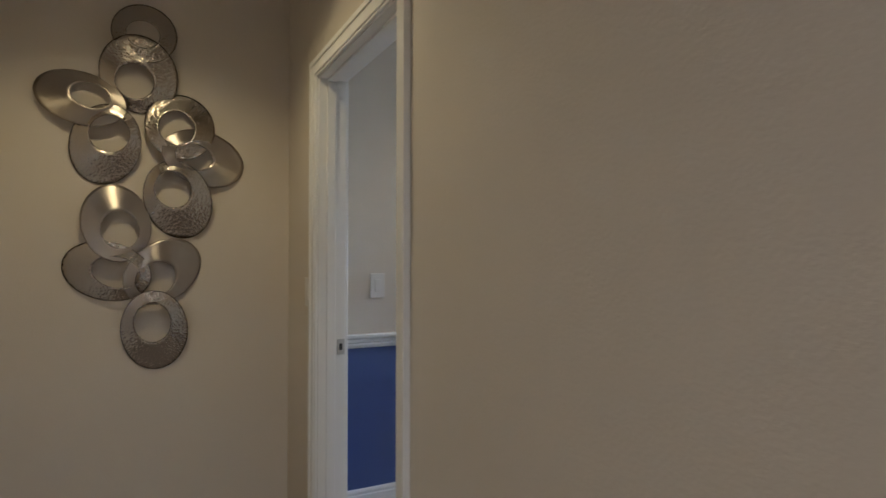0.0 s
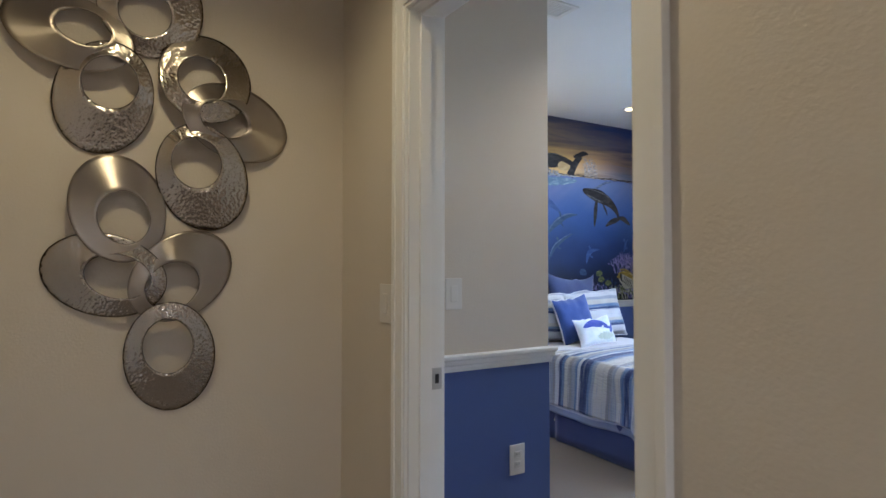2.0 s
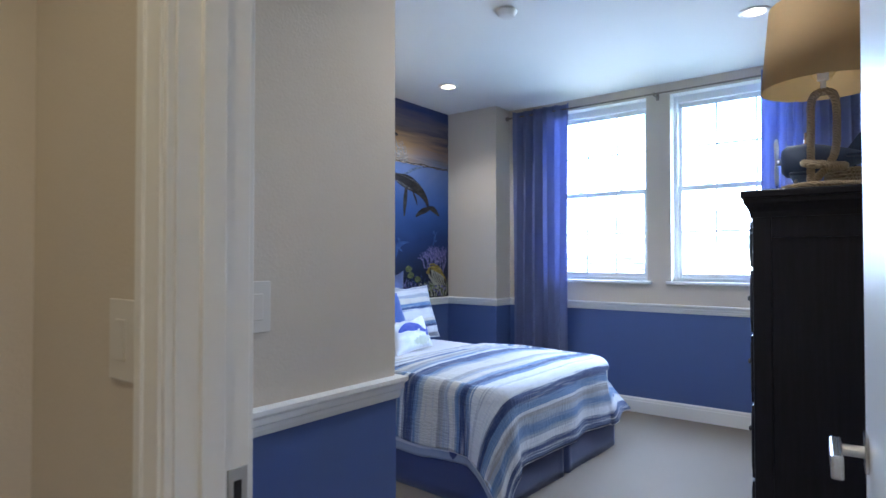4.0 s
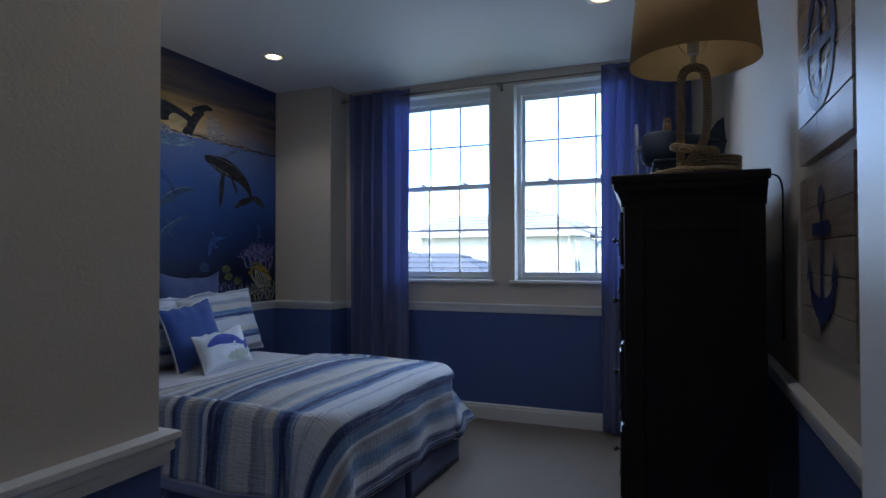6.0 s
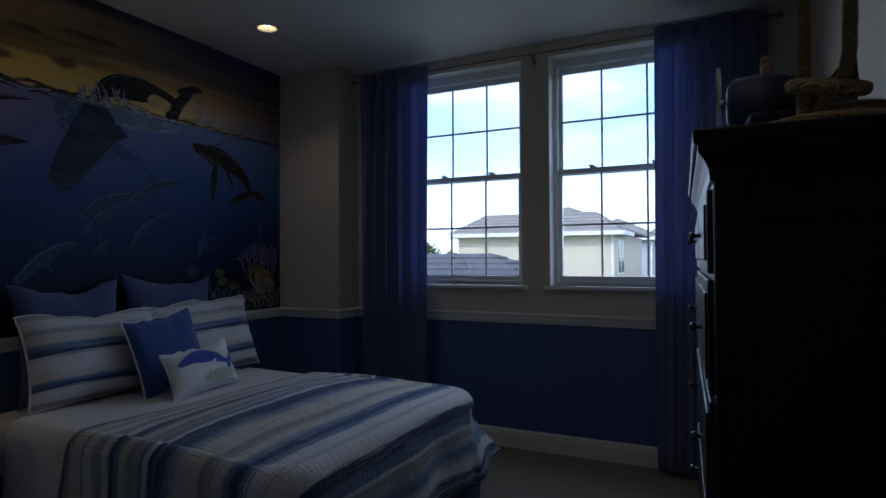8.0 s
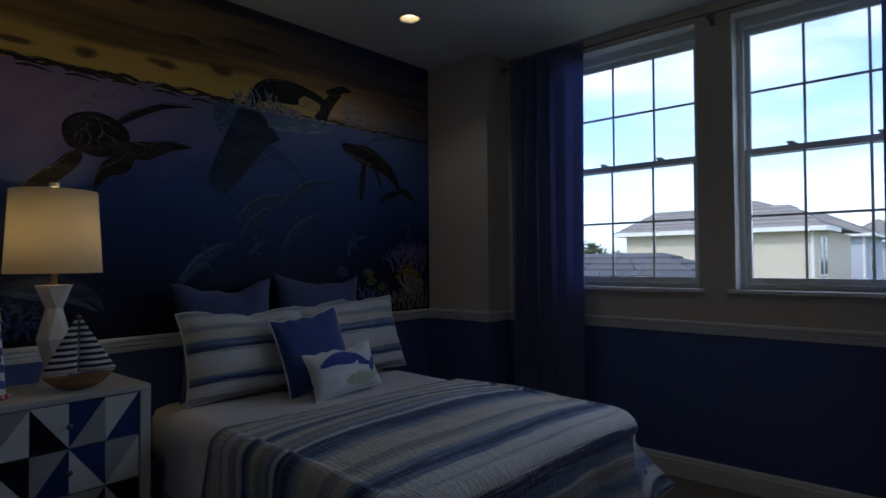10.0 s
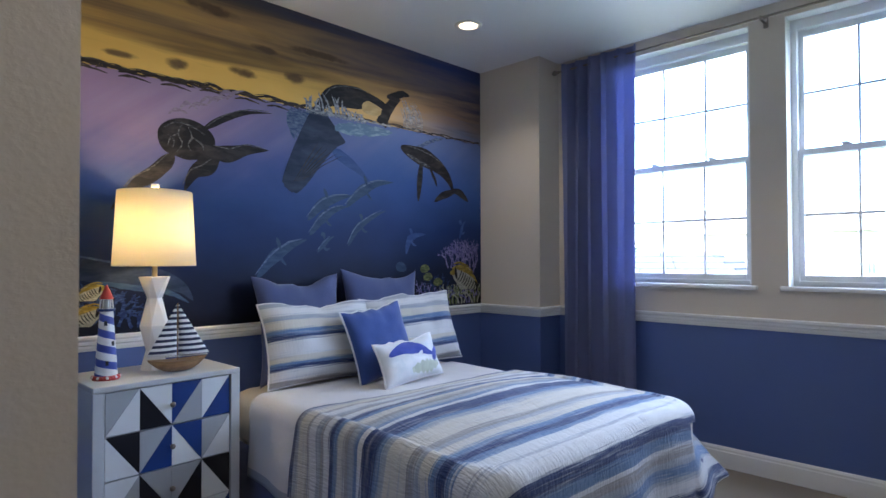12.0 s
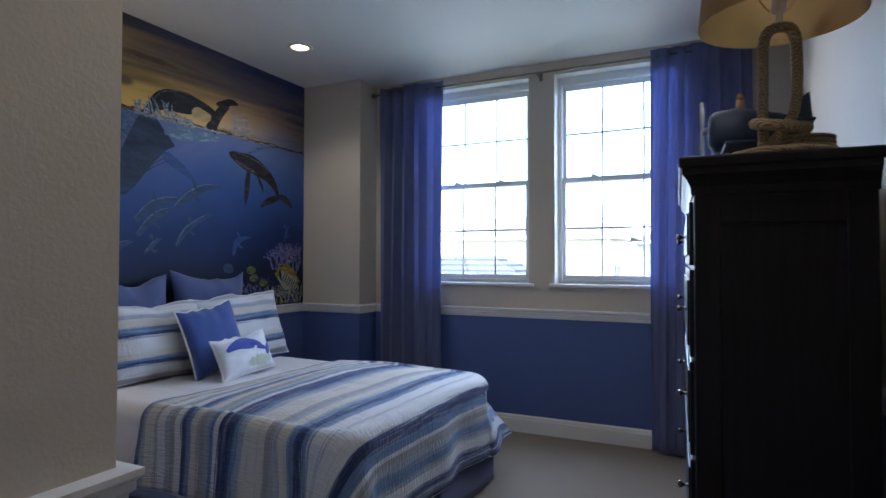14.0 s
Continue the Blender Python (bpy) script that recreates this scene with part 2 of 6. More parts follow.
ROOM = [(X_DOOR, DOOR1 + 0.08), (X_DOOR, Y_STUB), (X_STUB, Y_STUB), (X_STUB, Y_MURAL), (X_BUMP, Y_MURAL), (X_BUMP, Y_BUMP), (X_WIN, Y_BUMP), (X_WIN, Y_RIGHT), (X_DOOR, Y_RIGHT)]
setting("dado_panel", moulding(ROOM, [(0, 0.0), (0.003, 0.0), (0.003, DADO), (0, DADO)]), M_BLUE, "deep blue painted lower wall", "wall paint")
setting("chair_rail", moulding(ROOM, [(0.0, 0.846), (0.010, 0.848), (0.014, 0.862), (0.014, 0.872), (0.022, 0.878), (0.022, 0.893), (0.031, 0.902), (0.031, 0.914), (0.0, 0.918)]), M_TRIM, "white moulded chair rail around the bedroom", "trim")
setting("baseboard", moulding(ROOM, [(0.0, 0.0), (0.016, 0.0), (0.016, 0.095), (0.012, 0.100), (0.012, 0.112), (0.007, 0.122), (0.0, 0.13)]), M_TRIM, "white moulded baseboard", "trim")

# ---- doorway ----
M_NICKEL = paint("satin_nickel", (0.55, 0.53, 0.50), 0.28, 0.05, 200.0, 0.02, 1.0)
M_PLATE = paint("white_plastic", (0.68, 0.645, 0.59), 0.35, 0.02, 60.0, 0.01)
M_BLACK = paint("black_plastic", (0.012, 0.012, 0.013), 0.5)


def casing(name, x, out, right=0.073):
    """Moulded door casing: two legs and a head, standing out of the wall face at x."""
    bm = bmesh.new()
    left_in, right_in, top = DOOR1 + 0.006, DOOR0 - 0.021, DOOR_H + 0.006
    for a, b, d in ((0.0, 0.0715, 0.012), (0.010, 0.062, 0.017), (0.052, 0.073, 0.022)):
        x0, x1 = sorted((x, x + out * d))
        box(bm, x0, x1, left_in + a, left_in + b, 0.0, top + b, 0.0015)
        box(bm, x0, x1, right_in - min(b, right), right_in - a if a < right else right_in - right + 0.002, 0.0, top + b, 0.0015)
        box(bm, x0 + 0.0004, x1 - 0.0004, right_in - min(a, right - 0.004), left_in + a, top + a, top + b, 0.0015)
    return setting(name, bm, M_TRIM, "white moulded door casing", "trim")


setting("trim_hall_left", boxes((0.42, 0.515, Y_ART - 0.075, Y_ART - 0.001, 0, 2.15), (0.42, 0.522, Y_ART - 0.020, Y_ART - 0.0005, 0, 2.152), bevel=0.002), M_TRIM, "white door casing at the hallway corner", "trim")
casing("trim_hall", X_HALL, -1.0)
casing("trim_room", X_DOOR, 1.0, 0.014)
jb = boxes((X_HALL, X_DOOR, DOOR1, DOOR1 + 0.02, 0, DOOR_H + 0.02), (X_HALL, X_DOOR, DOOR0 - 0.046, DOOR0 - 0.044, 0, DOOR_H + 0.02), (X_HALL, X_DOOR, DOOR0 - 0.046, DOOR1, DOOR_H, DOOR_H + 0.02), (X_HALL + 0.035, X_HALL + 0.072, DOOR1 - 0.011, DOOR1, 0, DOOR_H - 0.011), (X_HALL + 0.035, X_HALL + 0.072, DOOR0 - 0.044, DOOR1, DOOR_H - 0.011, DOOR_H), bevel=0.001)
setting("trim_jamb", jb, M_TRIM, "white door jamb with stop", "trim")
strike = tagged(part("strike_plate", boxes((1.934, 1.968, DOOR1 - 0.003, DOOR1, 0.895, 0.962), bevel=0.001), M_NICKEL), "satin nickel strike plate let into the jamb", "strike plate")
# Black block on the plate, coloured for the shade inside the latch hole.
part("latch_hole_shade", boxes((1.944, 1.957, DOOR1 - 0.0042, DOOR1 - 0.0028, 0.914, 0.943)), M_BLACK, strike)

door = tagged(thing("door_1", (1.942, 3.567, 0.0), "", "", turn=5.0), "white painted door standing open against the wall", "door", kind="structure")
dl = boxes((0.0, 0.775, 0.0, 0.042, 0.012, 2.055), bevel=0.002)
part("leaf", dl, M_TRIM, door)
for k, (z0, z1) in enumerate(((0.24, 0.86), (1.04, 1.90))):
    part("panel", boxes((0.13, 0.645, 0.042, 0.046, z0, z1), (0.16, 0.615, 0.044, 0.048, z0 + 0.03, z1 - 0.03), bevel=0.002), M_TRIM, door)
for z in (0.25, 1.095, 1.85):
    hinge = part("hinge", boxes((-0.003, 0.0, -0.001, 0.032, z - 0.045, z + 0.045), bevel=0.0012), M_NICKEL, door, "satin nickel butt hinge leaf")
    for dz in (-0.031, 0.0, 0.031):
        part("screw", lathe([(0.0, 0.0), (0.0042, 0.0), (0.003, 0.0018), (0.0, 0.0018)], 12), M_NICKEL, hinge).matrix_local = pose(-0.003, 0.02 if dz else 0.012, z + dz, 0, -90, 0)
handle = part("door_handle", boxes((0.692, 0.742, 0.042, 0.048, 0.925, 0.985), bevel=0.002), M_NICKEL, door, "satin nickel lever handle")
part("spindle", lathe([(0.0, 0.0), (0.010, 0.0), (0.010, 0.05), (0.0, 0.05)], 16), M_NICKEL, handle).matrix_local = pose(0.717, 0.04, 0.955, -90, 0, 0)
part("lever", boxes((0.600, 0.728, 0.080, 0.098, 0.936, 0.974), bevel=0.004), M_NICKEL, handle)


def wall_plate(name, label, category, place, turn, w, h, rockers):
    """A cover plate with rocker or outlet inserts, its back on the wall."""
    t = thing(name, place, label, category, turn=turn)
    part("plate", boxes((-w / 2, w / 2, -0.006, 0.0, -h / 2, h / 2), bevel=0.002), M_PLATE, t)
    for kind, dx, dz in rockers:
        if kind == "rocker":
            part("rocker", boxes((dx - 0.016, dx + 0.016, -0.0095, -0.005, dz - 0.033, dz + 0.033), bevel=0.002), M_PLATE, t)
        else:
            s = part("socket", boxes((dx - 0.017, dx + 0.017, -0.0085, -0.005, dz - 0.014, dz + 0.014), bevel=0.003), M_PLATE, t)
            # No cut slots: black bars carry the shade inside them.
            for sx in (-0.006, 0.006):
                part("slot_shade", boxes((dx + sx - 0.001, dx + sx + 0.001, -0.0095, -0.008, dz - 0.002, dz + 0.007)), M_BLACK, s)
    return t


wall_plate("light_switch", "white double rocker switch on the hallway wall", "light switch", (X_HALL, 4.60, 1.157), -90, 0.086, 0.128, [("rocker", 0, 0)])
wall_plate("light_switch", "white rocker switch beside the bedroom door", "light switch", (2.288, Y_STUB, 1.166), 0, 0.080, 0.128, [("rocker", 0, 0)])
wall_plate("wall_outlet", "white duplex outlet on the blue dado", "outlet", (2.613, Y_STUB - 0.003, 0.442), 0, 0.080, 0.130, [("socket", 0, 0.022), ("socket", 0, -0.022)])

# ---- windows ----
M_VINYL = paint("white_window_vinyl", (0.78, 0.79, 0.78), 0.3, 0.02, 50.0, 0.01)
gl = Nodes("window_glass")
gt = gl.add("BsdfTransparent")
gg = gl.add("BsdfGlossy", Roughness=0.0)
gm = gl.add("MixShader", i0=0.05)
gl.tree.links.new(gt.outputs[0], gm.inputs[1])
gl.tree.links.new(gg.outputs[0], gm.inputs[2])
gl.tree.links.new(gm.outputs[0], gl.out.inputs[0])
M_GLASS = gl.mat


def window(name, y0, y1):
    """Double-hung window with nine-over-six bars; the reveal is part of the wall."""
    w = tagged(thing(name, (X_WIN, 0, 0), "", ""), "white double-hung window with glazing bars", "window", kind="structure")
    x0, x1, zm = 0.095, 0.165, 1.872
    fr = bmesh.new()
    box(fr, x0, x1, y0, y0 + 0.035, SILL, HEAD, 0.002)
    box(fr, x0, x1, y1 - 0.035, y1, SILL, HEAD, 0.002)
    box(fr, x0, x1, y0 + 0.035, y1 - 0.035, HEAD - 0.06, HEAD, 0.002)
    box(fr, x0, x1, y0 + 0.035, y1 - 0.035, SILL, SILL + 0.028, 0.002)
    part("window_frame", fr, M_VINYL, w)
    part("window_sill", boxes((-0.028, 0.10, y0 - 0.035, y1 + 0.035, SILL - 0.024, SILL), bevel=0.005), M_TRIM, w)
    part("reveal", boxes((0.0, x0, y0, y0 + 0.004, SILL, HEAD), (0.0, x0, y1 - 0.004, y1, SILL, HEAD), (0.0, x0, y0 + 0.004, y1 - 0.004, HEAD - 0.004, HEAD)), M_TRIM, w)
    ga, gb = y0 + 0.035, y1 - 0.035
    for label, xa, za, zb, rows in (("lower_sash", 0.108, SILL + 0.028, zm + 0.02, 1), ("upper_sash", 0.138, zm - 0.02, HEAD - 0.06, 1)):
        s = bmesh.new()
        e = 0.026
        box(s, xa, xa + 0.026, ga, ga + e, za, zb, 0.002)
        box(s, xa, xa + 0.026, gb - e, gb, za, zb, 0.002)
        box(s, xa, xa + 0.026, ga + e, gb - e, za, za + (0.034 if xa < 0.12 else 0.038), 0.002)
        box(s, xa, xa + 0.026, ga + e, gb - e, zb - 0.036, zb, 0.002)
        sash = part(label, s, M_VINYL, w)
        pane = part("pane", boxes((xa + 0.011, xa + 0.014, ga + e, gb - e, za + 0.034, zb - 0.036)), M_GLASS, sash)
        pane.visible_shadow = False
        for k in (1, 2):
            y = ga + (gb - ga) * k / 3
            part("muntin", boxes((xa + 0.0055, xa + 0.0105, y - 0.007, y + 0.007, za + 0.034, zb - 0.036)), M_VINYL, sash)
        z = (za + zb) / 2
        part("muntin", boxes((xa + 0.0045, xa + 0.0100, ga + e, gb - e, z - 0.007, z + 0.007)), M_VINYL, sash)
    for f in (0.27, 0.73):
        y = ga + (gb - ga) * f
        part("sash_lock", boxes((0.106, 0.134, y - 0.022, y + 0.022, zm + 0.02, zm + 0.030), (0.110, 0.124, y - 0.008, y + 0.030, zm + 0.029, zm + 0.040), bevel=0.003), M_VINYL, w)
    return w


window("window_1", *WIN[0])
window("window_2", *WIN[1])


# ---- curtains ----
def cloth(name, colour, weave=900.0, rough=0.85, sheen=0.3, through=0.0):
    n = Nodes(name)
    slow = n.noise(3.0, 3.0)
    fine = n.noise(weave, 2.0, n.mapping((1, 1, 0.25)))
    lo, hi = tuple(c * 0.82 for c in colour), tuple(min(1, c * 1.15) for c in colour)
    n.base(n.mix(0.5, n.mix(slow, lo, hi), n.ramp(fine, [(0.3, lo), (0.7, hi)])))
    n.bump(fine, 0.25, 0.001)
    n.set(n.bsdf, "Sheen Weight", sheen)
    m = n.done(rough)
    if through:
        tr = n.add("BsdfTranslucent", Color=(*colour, 1.0))
        mx = n.add("MixShader", i0=through)
        n.tree.links.new(n.bsdf.outputs[0], mx.inputs[1])
        n.tree.links.new(tr.outputs[0], mx.inputs[2])
        n.tree.links.new(mx.outputs[0], n.out.inputs[0])
    return m


M_CURTAIN = cloth("blue_curtain_cloth", (0.235, 0.26, 0.45), 700.0, 0.88, 0.12, 0.46)
M_BRONZE = paint("dark_bronze", (0.26, 0.22, 0.18), 0.35, 0.1, 200.0, 0.02, 0.9)
ROD_X, ROD_Z = 6.235, 2.640


def curtain(y0, y1, folds, seed):
    """A rod-pocket panel with deep soft folds that open towards the hem."""
    rng = random.Random(seed)
    ph = [rng.uniform(0, 6.28) for _ in range(6)]
    t = thing("curtain", ((ROD_X, (y0 + y1) / 2, 0.02)), "deep blue rod-pocket curtain panel hanging to the floor", "curtain", "curtains at the windows")
    bm = bmesh.new()
    nu, nv, w, top = 150, 44, y1 - y0, ROD_Z + 0.045 - 0.02
    grid = []
    for j in range(nv + 1):
        v = j / nv
        z = top * v
        row = []
        for i in range(nu + 1):
            u = i / nu
            a = 2 * math.pi * folds * (u + 0.018 * math.sin(ph[0] + 5 * u + 1.3 * v))
            amp = 0.027 + 0.012 * math.sin(ph[1] + 7 * u)
            gather = min(1.0, abs(v - (ROD_Z - 0.02) / top) / 0.05)
            amp *= 0.45 + 0.55 * gather
            x = amp * math.sin(a) + 0.011 * math.sin(2 * a + ph[2] + 1.5 * v) * gather + 0.010 * math.sin(ph[3] + 3.1 * v + 9 * u)
            y = (u - 0.5) * w * (1.0 + 0.03 * math.sin(2.5 * v + ph[4])) + 0.008 * math.sin(2 * a + ph[5])
            row.append(bm.verts.new((x - 0.012, y, z + (0.008 * math.sin(a + 0.6) if j == nv else 0.0))))
        grid.append(row)
    for a, b in zip(grid, grid[1:]):
        for i in range(nu):
            bm.faces.new((a[i], a[i + 1], b[i + 1], b[i]))
    p = part("cloth_panel", bm, M_CURTAIN, t, smooth=True)
    th = p.modifiers.new("thickness", "SOLIDIFY")
    th.thickness = 0.0025
    return t


curtain(5.905, 6.475, 5.0, 3)
curtain(3.765, 4.365, 5.5, 8)
rod = thing("curtain_rod", (ROD_X, 5.15, ROD_Z), "thin dark bronze curtain rod across both windows", "curtain rod")
part("rod", tube([(0, -1.40, 0), (0, 0, 0), (0, 1.36, 0)], 0.007, 12), M_BRONZE, rod, smooth=True)
for y, s in ((1.36, 1), (-1.40, -1)):
    part("finial", lathe([(0, 0), (0.010, 0), (0.012, 0.008), (0.008, 0.014), (0.019, 0.030), (0.021, 0.040), (0.014, 0.054), (0, 0.058)], 20), M_BRONZE, rod, smooth=True).matrix_local = pose(0, y, 0, -90 * s, 0, 0)
for y in (-1.33, 0.0, 1.32):
    part("bracket", boxes((0.080, 0.095, y - 0.012, y + 0.012, -0.035, 0.030), (-0.004, 0.085, y - 0.005, y + 0.005, -0.019, -0.008), (-0.012, -0.007, y - 0.006, y + 0.006, -0.019, 0.010), bevel=0.0015), M_BRONZE, rod)

# ---- ceiling fittings ----
em = Nodes("downlight_glow")
ee = em.add("Emission", Color=(1.0, 0.82, 0.52, 1.0), Strength=6.0)
em.tree.links.new(ee.outputs[0], em.out.inputs[0])
M_GLOW = em.mat


M_REFLECTOR = paint("warm_white_reflector", (0.74, 0.66, 0.50), 0.3, 0.02, 80.0, 0.01)


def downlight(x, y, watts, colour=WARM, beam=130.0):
    t = thing("downlight", (x, y, CEIL), "round recessed ceiling downlight, lit; two of the five are added, unseen", "downlight", "recessed ceiling lights")
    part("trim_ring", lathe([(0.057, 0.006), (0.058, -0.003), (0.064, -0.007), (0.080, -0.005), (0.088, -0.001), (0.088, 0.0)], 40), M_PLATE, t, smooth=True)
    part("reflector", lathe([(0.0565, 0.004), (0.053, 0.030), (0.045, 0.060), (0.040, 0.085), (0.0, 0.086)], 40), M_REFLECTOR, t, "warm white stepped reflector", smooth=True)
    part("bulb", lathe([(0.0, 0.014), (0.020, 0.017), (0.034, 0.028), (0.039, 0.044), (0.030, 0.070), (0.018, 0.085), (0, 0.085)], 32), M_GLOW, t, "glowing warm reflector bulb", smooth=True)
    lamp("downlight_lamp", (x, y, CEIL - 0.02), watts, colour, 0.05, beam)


# Last lamp: unseen, added far back in the hall for stray daylight.
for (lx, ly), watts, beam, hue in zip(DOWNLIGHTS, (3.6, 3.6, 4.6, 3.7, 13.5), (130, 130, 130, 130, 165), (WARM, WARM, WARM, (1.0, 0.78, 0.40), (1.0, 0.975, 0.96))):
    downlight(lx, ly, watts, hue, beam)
sm = thing("smoke_detector", (4.33, 5.40, CEIL), "white round smoke detector on the ceiling", "smoke detector")
part("housing", lathe([(0.0, -0.034), (0.035, -0.034), (0.050, -0.028), (0.058, -0.012), (0.062, -0.010), (0.062, 0.0)], 36), M_PLATE, sm, smooth=True)
part("vent_ring", lathe([(0.040, -0.0345), (0.044, -0.0365), (0.048, -0.0325)], 36), M_PLATE, sm, smooth=True)
vent = thing("ceiling_vent", (3.19, 5.33, CEIL), "white slatted air vent in the ceiling", "air vent")
part("frame", boxes((-0.16, 0.16, -0.09, -0.065, -0.008, 0), (-0.16, 0.16, 0.065, 0.09, -0.008, 0), (-0.16, -0.135, -0.065, 0.065, -0.008, 0), (0.135, 0.16, -0.065, 0.065, -0.008, 0), bevel=0.002), M_PLATE, vent)
# Black sheet drawn for the shade of the duct; the ceiling has no opening.
part("duct_shade", boxes((-0.135, 0.135, -0.065, 0.065, -0.0015, 0)), M_BLACK, vent)
for k in range(8):
    part("slat", boxes((-0.135, 0.135, -0.060 + k * 0.016, -0.050 + k * 0.016, -0.007, -0.003)), M_PLATE, vent)

# ---- mural ----
mu = Nodes("printed_ocean_mural")
geo = mu.add("SeparateXYZ", Vector=mu.coords())
MX, MZ = geo.outputs[0], geo.outputs[2]
below = mu.math("DIVIDE", mu.math("SUBTRACT", MZ, 0.92), 1.25)
soft = mu.noise(1.5, 4.0, mu.mapping((1.0, 1.0, 1.6)))
below = mu.math("ADD", below, mu.math("MULTIPLY", mu.math("SUBTRACT", soft, 0.5), 0.22))
deep = mu.ramp(below, [(0.0, (0.003, 0.004, 0.013)), (0.18, (0.006, 0.010, 0.036)), (0.44, (0.014, 0.035, 0.130)), (0.70, (0.036, 0.085, 0.265)), (1.0, (0.10, 0.15, 0.33))])
left = mu.ramp(mu.math("DIVIDE", mu.math("SUBTRACT", MX, 2.8), 2.4), [(0.0, (1, 1, 1)), (1.0, (0, 0, 0))], "EASE")
near = mu.ramp(below, [(0.52, (0, 0, 0)), (1.0, (1, 1, 1))], "EASE")
deep = mu.mix(mu.math("MULTIPLY", left, near), deep, (0.40, 0.24, 0.345))
rays = mu.noise(2.6, 3.0, mu.mapping((2.4, 1.0, 0.20), vector=mu.mapping(rot=(0, radians(-52), 0))))
sunlit = mu.math("MULTIPLY_ADD", left, 0.75, 0.10)
deep = mu.mix(mu.math("MULTIPLY", mu.math("MULTIPLY", near, sunlit), mu.ramp(rays, [(0.42, (0, 0, 0)), (0.74, (1, 1, 1))])), deep, (0.42, 0.33, 0.44))
above = mu.math("DIVIDE", mu.math("SUBTRACT", MZ, 2.17), 0.57)
streak = mu.noise(1.0, 5.0, mu.mapping((0.42, 1.0, 5.2), (0, radians(6), 0)), 0.55, 0.5)
above = mu.math("ADD", above, mu.math("MULTIPLY", mu.math("SUBTRACT", streak, 0.5), 1.5))
gold = mu.ramp(above, [(0.0, (0.80, 0.50, 0.12)), (0.30, (0.72, 0.43, 0.095)), (0.54, (0.52, 0.30, 0.075)), (0.68, (0.28, 0.17, 0.07)), (0.86, (0.075, 0.055, 0.045)), (1.0, (0.05, 0.042, 0.05))])
right = mu.ramp(mu.math("DIVIDE", mu.math("SUBTRACT", mu.math("ADD", MX, mu.math("MULTIPLY", MZ, 0.9)), 6.3), 1.9), [(0.0, (0, 0, 0)), (1.0, (1, 1, 1))], "EASE")
dusk = mu.ramp(above, [(0.0, (0.10, 0.15, 0.27)), (0.25, (0.24, 0.16, 0.12)), (0.45, (0.06, 0.06, 0.10)), (0.65, (0.13, 0.11, 0.13)), (1.0, (0.035, 0.05, 0.15))])
gold = mu.mix(right, gold, dusk)
smoke = mu.noise(1.0, 6.0, mu.mapping((0.55, 1.0, 7.0), (0, radians(7), 0), (4.0, 0.0, 2.0)), 0.55, 0.6)
gold = mu.mix(mu.ramp(smoke, [(0.52, (0, 0, 0)), (0.72, (0.7, 0.7, 0.7))]), gold, (0.060, 0.040, 0.030))
puffs = mu.noise(9.0, 5.0, mu.mapping((1.0, 1.0, 1.6)), 0.6)
for px, pz, wx, wz in ((3.21, 2.235, 0.16, 0.045), (3.48, 2.25, 0.14, 0.03), (3.75, 2.265, 0.10, 0.05), (4.10, 2.30, 0.14, 0.045), (4.42, 2.34, 0.12, 0.06), (4.23, 2.46, 0.13, 0.035), (3.93, 2.60, 0.24, 0.05), (4.60, 2.52, 0.36, 0.04)):
    ex = mu.math("POWER", mu.math("DIVIDE", mu.math("SUBTRACT", MX, px), wx), 2.0)
    ez = mu.math("POWER", mu.math("DIVIDE", mu.math("SUBTRACT", MZ, pz), wz), 2.0)
    reach = mu.math("ADD", mu.math("ADD", ex, ez), mu.math("MULTIPLY", puffs, 1.05))
    gold = mu.mix(mu.ramp(reach, [(0.55, (0.85, 0.85, 0.85)), (1.0, (0, 0, 0))], "EASE"), gold, (0.075, 0.045, 0.030))
line = mu.math("ADD", MZ, mu.math("MULTIPLY", mu.math("SUBTRACT", mu.noise(5.0, 4.0, mu.mapping((1, 1, 0.3))), 0.5), 0.03))
mu.base(mu.mix(mu.math("GREATER_THAN", line, 2.17), deep, gold))
mu.set(mu.bsdf, "Specular IOR Level", 0.2)
M_MURAL = mu.done(0.55)
mural = tagged(thing("wall_mural", (0, Y_MURAL - 0.003, 0), "", ""), "printed ocean mural with sunset sky covering the wall behind the bed", "mural")
part("print", boxes((X_STUB, X_BUMP, 0.0, 0.003, 0.918, CEIL)), M_MURAL, mural)


def ink(name, dark, light, scale=14.0, lo=0.45, hi=0.7):
    n = Nodes(name)
    n.base(n.ramp(n.noise(scale, 5.0, n.mapping((0.6, 1.0, 1.9), (0, radians(30), 0)), 0.65, 0.5), [(lo, dark), (hi, light)]))
    n.set(n.bsdf, "Specular IOR Level", 0.2)
    return n.done(0.55)


I_WHALE = ink("whale_ink", (0.014, 0.013, 0.017), (0.075, 0.066, 0.062), 9.0, 0.45, 0.80)
I_DEEP = ink("deep_whale_ink", (0.012, 0.022, 0.055), (0.045, 0.065, 0.115), 7.0, 0.40, 0.75)
I_DOLPHIN = ink("dolphin_ink", (0.018, 0.042, 0.105), (0.055, 0.095, 0.16), 18.0, 0.35, 0.75)
I_GHOST = ink("far_dolphin_ink", (0.030, 0.065, 0.20), (0.06, 0.11, 0.26), 10.0)
I_FOAM = ink("foam_ink", (0.13, 0.145, 0.18), (0.58, 0.56, 0.54), 46.0, 0.42, 0.72)
I_GLINT = ink("pale_grey_ink", (0.035, 0.037, 0.045), (0.30, 0.29, 0.28), 60.0, 0.45, 0.75)
I_MIST = ink("pale_bubble_ink", (0.22, 0.165, 0.24), (0.34, 0.29, 0.36), 50.0, 0.4, 0.7)
